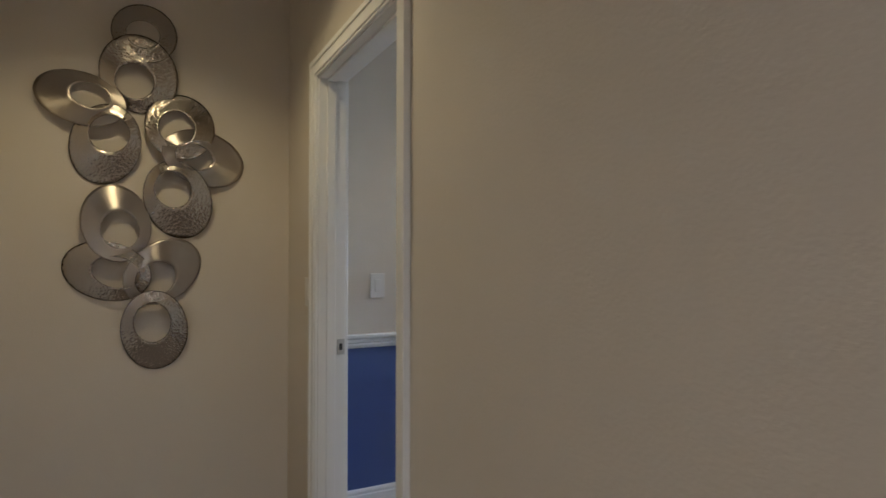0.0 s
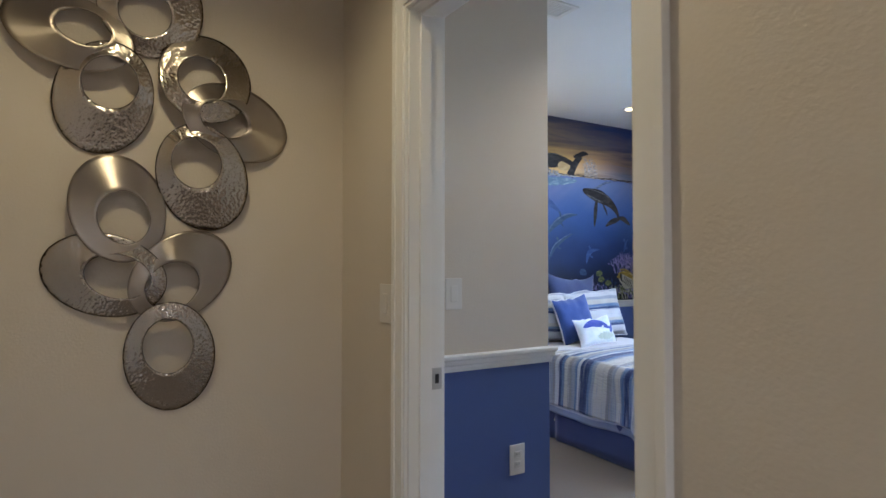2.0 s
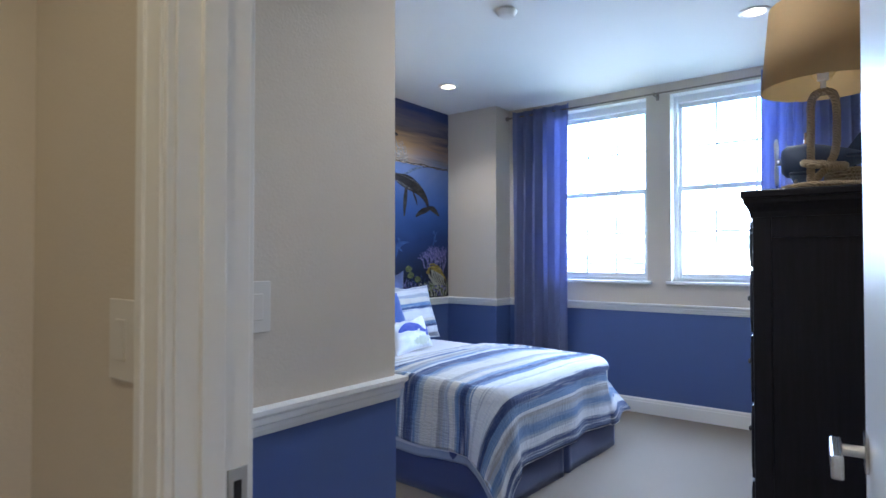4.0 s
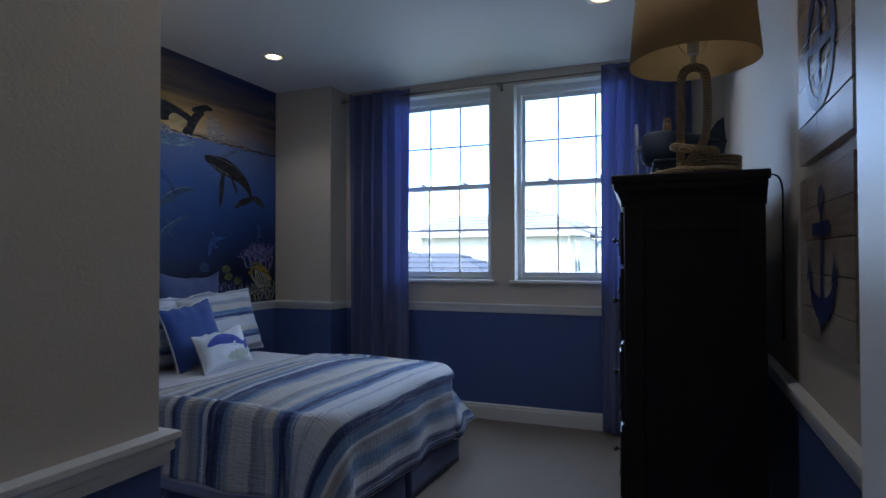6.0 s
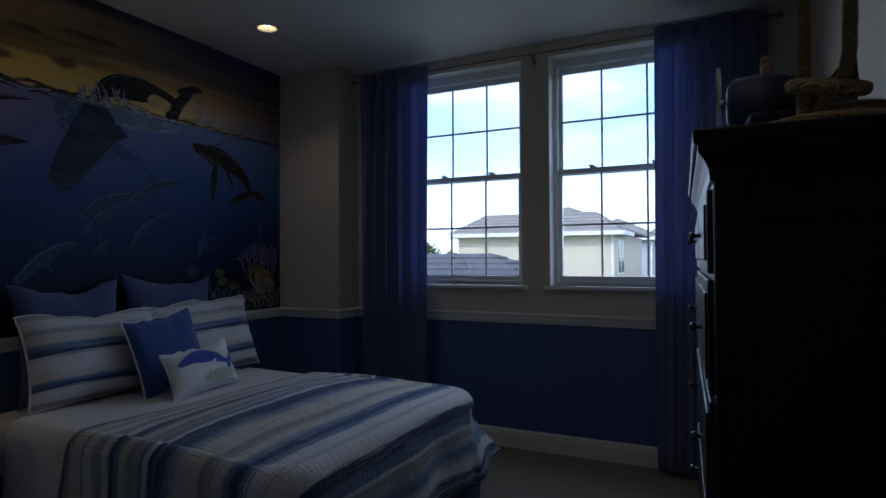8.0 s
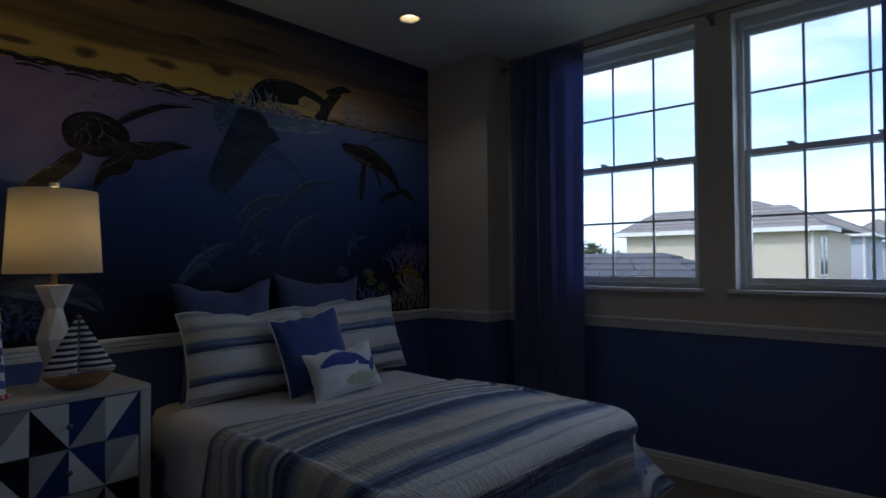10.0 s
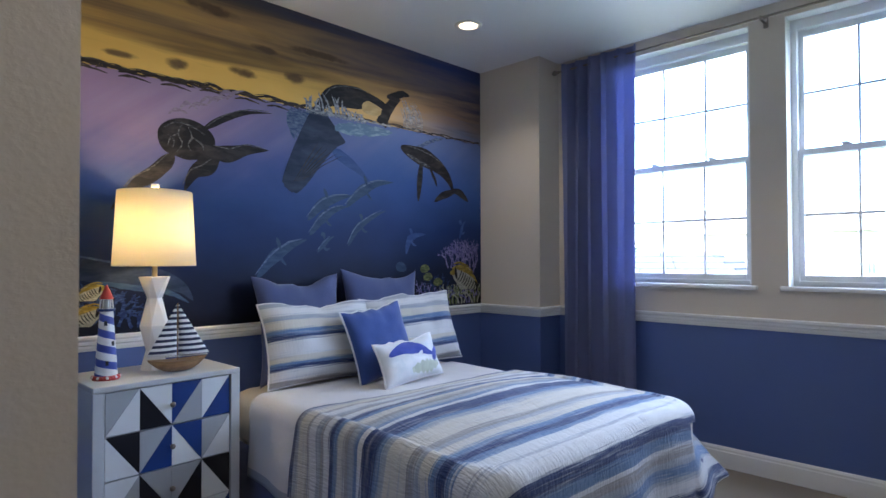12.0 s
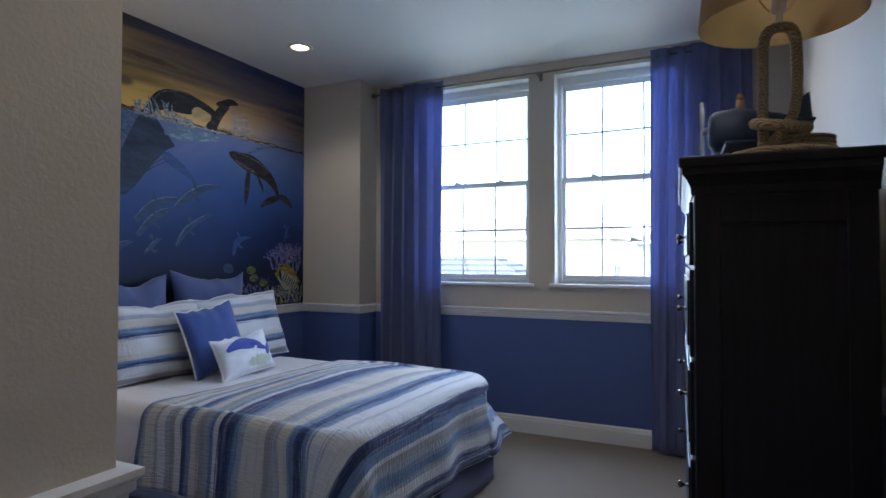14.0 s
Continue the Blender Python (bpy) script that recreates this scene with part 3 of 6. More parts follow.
I_SPLASH = ink("blue_bubble_ink", (0.045, 0.075, 0.17), (0.20, 0.25, 0.34), 50.0, 0.42, 0.72)
I_RIPPLE = ink("ripple_ink", (0.03, 0.028, 0.035), (0.30, 0.22, 0.13), 30.0, 0.5, 0.75)
I_TEAL = ink("shallow_water_ink", (0.10, 0.17, 0.27), (0.30, 0.40, 0.47), 16.0)
I_YELLOW = ink("yellow_fish_ink", (0.20, 0.14, 0.02), (0.46, 0.34, 0.07), 30.0)
I_WHITE = ink("pale_fish_ink", (0.26, 0.255, 0.20), (0.52, 0.50, 0.42), 60.0)
I_BROWN = ink("wet_timber_ink", (0.028, 0.020, 0.018), (0.115, 0.080, 0.055), 26.0, 0.4, 0.75)
I_SUNSET = ink("sunset_glow_ink", (0.42, 0.30, 0.13), (0.58, 0.44, 0.22), 12.0)
I_BLACK = ink("black_ink", (0.006, 0.006, 0.008), (0.02, 0.02, 0.025), 30.0)
I_LEAF = ink("leaf_green_ink", (0.07, 0.085, 0.03), (0.26, 0.28, 0.10), 40.0)
I_CORAL = ink("lilac_coral_ink", (0.10, 0.09, 0.24), (0.34, 0.30, 0.50), 40.0)
I_REEF = ink("blue_coral_ink", (0.012, 0.024, 0.085), (0.055, 0.10, 0.22), 40.0)
LAYER = [0]


def stroke(name, ctrl, width, material, profile=None, rough=0.0, per=8):
    """A printed brush shape: a spine with a width that swells and tapers, flat on the mural."""
    LAYER[0] += 0.2 if name == "coral_branch" else 1.0
    y = -0.0006 - 0.00008 * (LAYER[0] % 9) if name == "coral_branch" else -0.0014 - 0.000006 * LAYER[0]
    pts = curve_points([(a, 0.0, b) for a, b in ctrl], per)
    bm = bmesh.new()
    rows = []
    n = len(pts)
    profile = profile or (lambda t: math.sin(math.pi * min(1.0, 0.06 + 0.94 * t)) ** 0.7)
    for i, p in enumerate(pts):
        d = (pts[min(n - 1, i + 1)] - pts[max(0, i - 1)]).normalized()
        s = Vector((-d.z, 0, d.x))
        w = width * profile(i / (n - 1)) * (1 + rough * noise.noise(p * 40))
        w2 = width * profile(i / (n - 1)) * (1 + rough * noise.noise(p * 40 + Vector((9, 9, 9))))
        rows.append([bm.verts.new((q.x, y, q.z)) for q in (p + s * w, p + s * w * 0.35, p - s * w2 * 0.35, p - s * w2)])
    for a, b in zip(rows, rows[1:]):
        for k in range(3):
            bm.faces.new((a[k], a[k + 1], b[k + 1], b[k]))
    return part(name, bm, material, mural)


def spindle(nose, tail):
    return lambda t: max(0.02, min((t / nose) ** 0.6 if t < nose else 1.0, ((1 - t) / tail) ** 0.9 if t > 1 - tail else 1.0))


# crests along the waterline, higher towards the sunlit side
wave_rng = random.Random(12)
for k in range(34):
    xa = 2.80 + k * 0.096
    size = 0.020 - 0.0004 * k if xa < 4.45 else 0.007
    lift = 2.176 + wave_rng.uniform(-0.006, 0.008)
    run = wave_rng.uniform(0.16, 0.30)
    stroke("ripple", [(xa, lift - 0.010), (xa + run * 0.35, lift + size * 0.8), (xa + run * 0.7, lift), (xa + run, lift - 0.012)], size * 0.48, I_BROWN, rough=0.9, per=8)
    stroke("ripple", [(xa + 0.01, lift + size * 0.2), (xa + run * 0.35, lift + size * 1.3), (xa + run * 0.8, lift + size * 0.2)], 0.0028, I_RIPPLE, rough=0.9, per=8)
    if xa < 4.4 and k % 2:
        stroke("ripple", [(xa, lift - 0.030), (xa + 0.06, lift - 0.020), (xa + 0.15, lift - 0.034)], 0.006, I_BROWN, rough=0.8, per=8)


def egg(t):
    return max(0.02, 1 - (2 * t - 1) ** 2) ** 0.5


# whale seen from behind, at the sunlit side
for k in range(7):
    stroke("bubble_trail", [(3.70 + 0.05 * k, 2.00 + 0.022 * k), (3.74 + 0.05 * k, 2.03 + 0.024 * k + 0.02 * (k % 2)), (3.80 + 0.05 * k, 2.02 + 0.030 * k)], 0.009, I_MIST, rough=0.9)
stroke("whale_fin", [(3.87, 1.945), (3.99, 2.026), (4.12, 2.080), (4.27, 2.103)], 0.019, I_WHALE, spindle(0.2, 0.6))
stroke("whale_fin", [(3.73, 1.80), (3.64, 1.70), (3.545, 1.625), (3.44, 1.50)], 0.036, I_WHALE, spindle(0.15, 0.5))
stroke("whale_shape", [(3.655, 1.86), (3.75, 1.885), (3.84, 1.880), (3.935, 1.85)], 0.106, I_WHALE, egg)
stroke("whale_fluke", [(3.89, 1.85), (4.00, 1.835), (4.12, 1.872), (4.25, 1.887)], 0.046, I_WHALE, spindle(0.3, 0.6))
stroke("whale_fluke", [(3.96, 1.85), (3.90, 1.765), (3.83, 1.715), (3.78, 1.615)], 0.052, I_WHALE, spindle(0.3, 0.6))
for pts in ([(3.68, 1.93), (3.74, 1.965), (3.82, 1.955), (3.89, 1.92)], [(3.77, 1.96), (3.75, 1.91), (3.77, 1.86), (3.74, 1.81)], [(3.80, 1.95), (3.82, 1.90), (3.80, 1.86), (3.82, 1.82)], [(3.75, 1.91), (3.71, 1.88), (3.70, 1.84)], [(3.82, 1.90), (3.87, 1.87), (3.88, 1.84)], [(3.70, 1.90), (3.73, 1.87), (3.72, 1.83)]):
    stroke("light_streak", pts, 0.0042, I_GLINT, rough=0.8)
for pts in ([(3.89, 1.965), (3.99, 2.042), (4.12, 2.096), (4.26, 2.110)], [(3.93, 1.875), (4.02, 1.868), (4.12, 1.902), (4.23, 1.895)], [(3.70, 1.80), (3.62, 1.72), (3.53, 1.655), (3.46, 1.55)], [(3.92, 1.80), (3.87, 1.76), (3.81, 1.725), (3.77, 1.64)]):
    stroke("rim_light", pts, 0.0036, I_GLINT, rough=0.6)
# breaching whale: the body below the line, the back above it
for k in range(7):
    stroke("bubble_trail", [(4.40 + 0.02 * k, 2.16), (4.38 + 0.022 * k, 2.08), (4.42 + 0.018 * k, 1.97 + 0.012 * k)], 0.016, I_SPLASH, rough=0.95)
stroke("whale_fin", [(4.68, 1.95), (4.76, 1.91), (4.87, 1.85), (4.985, 1.765)], 0.034, I_GHOST, spindle(0.2, 0.5))
stroke("whale_shape", [(4.375, 1.675), (4.43, 1.76), (4.53, 1.93), (4.62, 2.06), (4.68, 2.12)], 0.150, I_DEEP, lambda t: min(1.0, 0.30 + 0.75 * t ** 0.8) if t > 0.06 else 0.22)
for k in range(6):
    stroke("throat_groove", [(4.41 + 0.014 * k, 1.72 + 0.004 * k), (4.50 + 0.022 * k, 1.86 - 0.004 * k), (4.58 + 0.036 * k, 1.98 - 0.012 * k)], 0.0026, I_WHALE, rough=0.5)
stroke("shallow_water", [(4.70, 2.09), (4.82, 2.10), (4.98, 2.112), (5.17, 2.128)], 0.042, I_TEAL, rough=0.4)
stroke("whale_back", [(4.58, 2.185), (4.67, 2.275), (4.82, 2.305), (4.97, 2.30), (5.09, 2.22)], 0.072, I_WHALE, spindle(0.35, 0.40))
stroke("whale_back", [(5.07, 2.17), (5.11, 2.25), (5.16, 2.32), (5.22, 2.385)], 0.046, I_WHALE, lambda t: 1.0 - 0.35 * t)
stroke("whale_fluke", [(5.12, 2.365), (5.19, 2.385), (5.26, 2.412), (5.325, 2.41)], 0.026, I_WHALE)
stroke("sun_disc", [(4.915, 2.245), (4.96, 2.262), (5.02, 2.262), (5.07, 2.245)], 0.046, I_SUNSET, egg)
stroke("whale_back", [(4.84, 2.338), (4.96, 2.335), (5.07, 2.305), (5.14, 2.265)], 0.026, I_WHALE, lambda t: 1.0)
stroke("rim_light", [(4.60, 2.24), (4.68, 2.335), (4.83, 2.372), (4.98, 2.362)], 0.0040, I_GLINT, rough=0.6)
spray_rng = random.Random(5)
for k in range(34):
    x0, x1 = 4.50 + 0.0135 * k, spray_rng.uniform(-0.07, 0.03)
    top = 0.03 + 0.09 * math.sin(math.pi * min(1.0, 0.15 + k / 34)) * spray_rng.random()
    stroke("spray", [(x0, 2.15), (x0 + x1 * 0.4, 2.17 + top * 0.6), (x0 + x1, 2.18 + top)], 0.0062, I_FOAM, rough=0.9)
for k in range(16):
    q = spray_rng.random()
    stroke("spray", [(5.27 + 0.012 * k, 2.175), (5.27 + 0.011 * k, 2.24 + 0.05 * q), (5.24 + 0.008 * k, 2.30 + 0.09 * q)], 0.0036, I_FOAM, rough=0.9)
for k in range(7):
    stroke("spray", [(4.52 + 0.09 * k, 2.165), (4.57 + 0.09 * k, 2.172), (4.63 + 0.09 * k, 2.165)], 0.008, I_FOAM, rough=0.95)
# diving whale near the window
stroke("bubble_trail", [(5.36, 2.04), (5.46, 2.09), (5.56, 2.13), (5.66, 2.16)], 0.014, I_SPLASH, rough=0.9)
stroke("whale_shape", [(5.24, 2.045), (5.36, 2.015), (5.50, 1.985), (5.64, 1.925), (5.73, 1.84), (5.765, 1.75)], 0.066, I_WHALE, spindle(0.3, 0.6))
stroke("whale_fluke", [(5.775, 1.775), (5.71, 1.755), (5.64, 1.73), (5.565, 1.685)], 0.028, I_WHALE)
stroke("whale_fluke", [(5.75, 1.78), (5.82, 1.775), (5.87, 1.75), (5.93, 1.71)], 0.028, I_WHALE)
stroke("whale_fin", [(5.44, 1.96), (5.425, 1.87), (5.415, 1.78), (5.405, 1.675)], 0.026, I_WHALE)
stroke("whale_fin", [(5.52, 1.93), (5.55, 1.88), (5.575, 1.84), (5.59, 1.795)], 0.013, I_WHALE)
stroke("rim_light", [(5.30, 2.060), (5.42, 2.046), (5.56, 2.012), (5.68, 1.95)], 0.0042, I_GLINT, rough=0.6)
stroke("whale_belly", [(5.30, 2.00), (5.40, 1.965), (5.52, 1.935)], 0.012, I_GLINT, rough=0.5)
# dolphins rising out of the dark
for pts, w, m in (([(4.505, 1.50), (4.60, 1.60), (4.71, 1.645), (4.835, 1.675)], 0.040, I_DOLPHIN), ([(4.52, 1.41), (4.60, 1.51), (4.69, 1.57), (4.80, 1.605)], 0.036, I_DOLPHIN), ([(4.785, 1.595), (4.895, 1.70), (5.025, 1.765), (5.175, 1.79)], 0.040, I_DOLPHIN),
                  ([(4.80, 1.35), (4.867, 1.46), (4.978, 1.535), (5.112, 1.595)], 0.028, I_DOLPHIN), ([(4.18, 1.16), (4.28, 1.275), (4.39, 1.345), (4.50, 1.385)], 0.042, I_DOLPHIN), ([(4.575, 1.31), (4.62, 1.36), (4.65, 1.385), (4.695, 1.41)], 0.020, I_DOLPHIN),
                  ([(5.29, 1.30), (5.32, 1.40), (5.39, 1.435), (5.48, 1.445)], 0.030, I_GHOST), ([(5.83, 1.42), (5.85, 1.48), (5.87, 1.53), (5.90, 1.56)], 0.016, I_GHOST)):
    stroke("dolphin_shape", pts, w, m, spindle(0.45, 0.65))
    if m is I_DOLPHIN:
        stroke("dolphin_light", [(x - w * 0.22, z + w * 0.52) for x, z in pts[:3]] + [(pts[3][0] - 0.03, pts[3][1] + 0.004)], w * 0.15, I_SPLASH, rough=0.5)
    c = Vector((pts[1][0] + pts[2][0], pts[1][1] + pts[2][1])) / 2
    stroke("dolphin_fin", [(c.x - 0.01, c.y + 0.02), (c.x - 0.02, c.y + 0.05), (c.x - 0.035, c.y + w * 2.0)], 0.012, m)
    stroke("dolphin_fin", [(c.x - 0.02, c.y - 0.02), (c.x, c.y - 0.045), (c.x + 0.03, c.y - w * 1.9)], 0.009, m)
# grey dolphin behind the lamp
stroke("dolphin_shape", [(2.90, 1.215), (3.12, 1.232), (3.30, 1.225), (3.46, 1.20), (3.66, 1.165), (3.77, 1.125), (3.83, 1.055)], 0.056, I_DEEP, spindle(0.45, 0.35))
stroke("dolphin_belly", [(3.38, 1.165), (3.53, 1.135), (3.70, 1.105), (3.81, 1.045)], 0.014, I_DOLPHIN, rough=0.4)
stroke("rim_light", [(3.16, 1.262), (3.28, 1.284), (3.42, 1.262), (3.55, 1.236)], 0.005, I_SPLASH, rough=0.9)
# mooring post with rope loops at the sunlit edge
stroke("post_shape", [(3.035, 1.60), (3.035, 1.95), (3.03, 2.35), (3.03, 2.738)], 0.052, I_BROWN, lambda t: 1.0)
stroke("post_shape", [(3.015, 1.22), (3.015, 1.38), (3.02, 1.50), (3.02, 1.61)], 0.022, I_BROWN, lambda t: 1.0, 0.4)
for z in (1.605, 1.64, 2.18, 2.40):
    stroke("post_rope", [(2.985, z), (3.03, z - 0.012), (3.075, z - 0.004), (3.09, z + 0.03)], 0.009, I_RIPPLE, rough=0.4)
for k in range(9):
    z = 1.24 + 0.085 * k
    stroke("shell", [(3.03, z), (3.045, z + 0.008), (3.06, z)], 0.010, I_YELLOW if k % 3 else I_WHITE, egg)


def striped_fish(x, z, size, flip=1):
    """A disc-shaped reef fish: pale body with fanned dark stripes, yellow back and a dark mask."""
    def at(u, w):
        return (x + size * u * flip, z + size * w)

    stroke("fish_body", [at(-0.95, 0.32), at(-0.45, 0.20), at(0.15, -0.08), at(0.80, -0.42)], size * 0.60, I_WHITE, spindle(0.5, 0.45))
    stroke("fish_back", [at(-0.98, 0.50), at(-0.50, 0.56), at(0.05, 0.40), at(0.55, 0.08), at(0.85, -0.25)], size * 0.16, I_YELLOW, spindle(0.4, 0.6))
    stroke("fish_snout", [at(-1.10, 0.28), at(-0.92, 0.32), at(-0.72, 0.34)], size * 0.15, I_YELLOW, spindle(0.7, 0.3))
    for k in range(9):
        a = -0.52 + 0.145 * k
        stroke("fish_stripe", [at(a + 0.22, 0.42 - 0.085 * k), at(a + 0.10, 0.14 - 0.080 * k), at(a - 0.10, -0.10 - 0.070 * k)], size * 0.030, I_BLACK)
    stroke("fish_mask", [at(-0.72, 0.56), at(-0.70, 0.26), at(-0.62, 0.0)], size * 0.085, I_BLACK)
    stroke("fish_tail", [at(0.62, -0.12), at(0.78, -0.36), at(0.72, -0.66)], size * 0.07, I_BLACK)
    stroke("fish_fin", [at(-0.85, 0.72), at(-0.45, 0.78), at(0.10, 0.60), at(0.55, 0.26)], size * 0.055, I_YELLOW)


def coral(x, z, height, material, seed):
    """A branching fan of tapering strokes."""
    rng = random.Random(seed)

    def grow(px, pz, ang, length, w, depth):
        qx, qz = px + math.sin(ang) * length, pz + math.cos(ang) * length
        mid = ((px + qx) / 2 + rng.uniform(-0.01, 0.01), (pz + qz) / 2)
        if qx < X_BUMP - 0.01:
            stroke("coral_branch", [(px, pz), mid, (qx, qz)], w, material, lambda t: 1.0 - 0.35 * t, 0.5, 4)
        if depth:
            for d in (-0.5, 0.45):
                grow(qx, qz, ang + d + rng.uniform(-0.2, 0.2), length * rng.uniform(0.6, 0.85), w * 0.75, depth - 1)

    for k in range(3):
        grow(x + 0.03 * (k - 1), z, -0.4 + 0.4 * k, height * 0.34, 0.009, 3)


coral(5.95, 1.16, 0.30, I_CORAL, 1)
coral(5.82, 1.18, 0.24, I_CORAL, 2)
coral(5.60, 0.93, 0.24, I_REEF, 3)
coral(5.46, 0.93, 0.20, I_CORAL, 4)
coral(5.76, 0.93, 0.18, I_WHITE, 5)
coral(6.00, 0.93, 0.16, I_WHITE, 12)
coral(3.20, 0.95, 0.28, I_REEF, 6)
coral(3.04, 0.95, 0.30, I_REEF, 7)
coral(3.45, 0.95, 0.20, I_REEF, 8)
coral(2.92, 0.95, 0.26, I_CORAL, 9)
for x, z in ((5.50, 1.14), (5.47, 1.20), (5.60, 1.10)):
    stroke("small_fish", [(x - 0.045, z - 0.01), (x, z), (x + 0.045, z - 0.005)], 0.030, I_LEAF)
for k in range(6):
    coral(5.58 + 0.09 * k, 0.93, 0.11 + 0.02 * (k % 3), (I_WHITE, I_CORAL, I_LEAF)[k % 3], 50 + k)
for k in range(3):
    coral(5.74 + 0.12 * k, 1.20 + 0.03 * (k % 2), 0.20, I_CORAL, 60 + k)
striped_fish(5.90, 1.115, 0.160)
striped_fish(3.355, 1.11, 0.066, -1)
striped_fish(3.335, 1.00, 0.080, -1)
for k in range(7):
    coral(2.88 + 0.115 * k, 0.94 + 0.03 * (k % 3), 0.10 + 0.02 * (k % 3), I_REEF, 30 + k)
stroke("turtle_shape", [(5.20, 1.20), (5.24, 1.215), (5.29, 1.19)], 0.035, I_DOLPHIN)

# ---- bed ----
M_NAVY = cloth("navy_bed_skirt", (0.040, 0.055, 0.16), 500.0)
M_MATTRESS = cloth("cream_mattress_ticking", (0.62, 0.56, 0.46), 400.0)
M_PIPING = cloth("white_piping", (0.72, 0.72, 0.74), 500.0)
M_EURO = cloth("slate_blue_linen", (0.060, 0.080, 0.195), 450.0)
M_COBALT = cloth("cobalt_cotton", (0.030, 0.068, 0.255), 450.0)
WHITE, CREAM, TAUPE, STEEL, NAVYC, GREYC = (0.61, 0.615, 0.62), (0.56, 0.535, 0.47), (0.29, 0.275, 0.27), (0.11, 0.19, 0.35), (0.011, 0.031, 0.125), (0.32, 0.345, 0.40)


def striped(name, bands, length, wobble=0.021, relief=0.8):
    """Water-colour stripes along the cloth's second coordinate, broken into long brush streaks along the first."""
    n = Nodes(name)
    uv = n.add("UVMap").outputs[0]
    sep = n.add("SeparateXYZ", Vector=uv)
    drift = n.noise(1.0, 3.0, n.mapping((1.3, 9.0, 1.0), vector=uv), 0.6)
    comb = n.noise(1.0, 3.0, n.mapping((1.7, 130.0, 1.0), vector=uv), 0.7)
    fray = n.noise(1.0, 3.0, n.mapping((12.0, 240.0, 1.0), vector=uv), 0.7)
    v = n.math("ADD", sep.outputs[1], n.math("MULTIPLY", n.math("SUBTRACT", drift, 0.5), wobble * 1.7))
    v = n.math("ADD", v, n.math("MULTIPLY", n.math("SUBTRACT", comb, 0.5), wobble * 4.2))
    v = n.math("ADD", v, n.math("MULTIPLY", n.math("SUBTRACT", fray, 0.5), wobble * 1.0))
    pos, stops = 0.0, []
    for width, colour in bands:
        stops.append((min(1.0, pos / length), colour))
        pos += width
    half = 0.004 / length
    cols = None
    for start in range(0, len(stops), 15):
        seg = stops[start:start + 15]
        pairs = []
        for k, (p, c) in enumerate(seg):
            if k:
                pairs.append((max(0.0, p - half), seg[k - 1][1]))
            pairs.append((min(1.0, p + half if k else p), c))
        layer = n.ramp(n.math("DIVIDE", v, length), pairs)
        cols = layer if cols is None else n.mix(n.math("GREATER_THAN", v, seg[0][0] * length), cols, layer)
    wash = n.noise(1.0, 3.0, n.mapping((2.2, 34.0, 1.0), loc=(3, 5, 0), vector=uv), 0.6)
    cols = n.mix(n.ramp(wash, [(0.56, (0, 0, 0)), (0.70, (0.38, 0.38, 0.38))]), cols, WHITE)
    cols = n.mix(n.ramp(wash, [(0.28, (0.40, 0.40, 0.40)), (0.40, (0, 0, 0))]), cols, STEEL)
    thin = n.noise(1.0, 3.0, n.mapping((1.4, 120.0, 1.0), loc=(7, 1, 0), vector=uv), 0.75, 0.25)
    cols = n.mix(n.ramp(thin, [(0.30, (0.7, 0.7, 0.7)), (0.40, (0, 0, 0))]), cols, (0.22, 0.30, 0.46))
    cols = n.mix(n.ramp(thin, [(0.60, (0, 0, 0)), (0.68, (0.55, 0.55, 0.55))]), cols, WHITE)
    dry = n.noise(1.0, 3.0, n.mapping((16.0, 260.0, 1.0), loc=(2, 9, 0), vector=uv), 0.7)
    cols = n.mix(n.ramp(dry, [(0.56, (0, 0, 0)), (0.72, (0.35, 0.35, 0.35))]), cols, WHITE)
    n.base(cols)
    pucker = n.noise(1.0, 3.0, n.mapping((95.0, 17.0, 1.0), vector=uv), 0.6, 0.5)
    puff = n.noise(1.0, 2.0, n.mapping((14.0, 14.0, 1.0), vector=uv), 0.5)
    weave = n.noise(1.0, 2.0, n.mapping((420.0, 420.0, 1.0), vector=uv))
    n.bump(n.math("ADD", n.math("ADD", pucker, n.math("MULTIPLY", puff, 0.5)), n.math("MULTIPLY", weave, 0.2)), relief, 0.012)
    n.set(n.bsdf, "Sheen Weight", 0.15)
    return n.done(0.85)


BANDS = [(0.012, NAVYC), (0.022, GREYC), (0.05, CREAM), (0.018, TAUPE), (0.05, WHITE), (0.035, GREYC), (0.018, TAUPE), (0.05, WHITE), (0.026, NAVYC), (0.03, STEEL), (0.045, CREAM), (0.03, TAUPE), (0.035, GREYC), (0.022, STEEL), (0.03, WHITE),
         (0.085, NAVYC), (0.03, STEEL), (0.035, GREYC), (0.11, CREAM), (0.03, TAUPE), (0.03, GREYC), (0.05, CREAM), (0.035, STEEL), (0.045, NAVYC), (0.03, STEEL), (0.06, WHITE), (0.010, GREYC), (0.10, WHITE),
         (0.050, NAVYC), (0.05, STEEL), (0.020, WHITE), (0.035, TAUPE), (0.03, GREYC), (0.05, STEEL), (0.02, GREYC), (0.05, WHITE), (0.04, NAVYC), (0.008, WHITE), (0.05, NAVYC)]
M_QUILT = striped("striped_quilt", BANDS, 1.58)
SHAM = [(0.02, GREYC), (0.05, WHITE), (0.03, GREYC), (0.045, CREAM), (0.03, STEEL), (0.022, NAVYC), (0.085, WHITE), (0.03, CREAM), (0.022, STEEL), (0.02, NAVYC), (0.05, WHITE), (0.025, TAUPE), (0.03, GREYC), (0.03, STEEL)]
M_SHAM = striped("striped_sham", SHAM, 0.48, 0.014, 0.3)

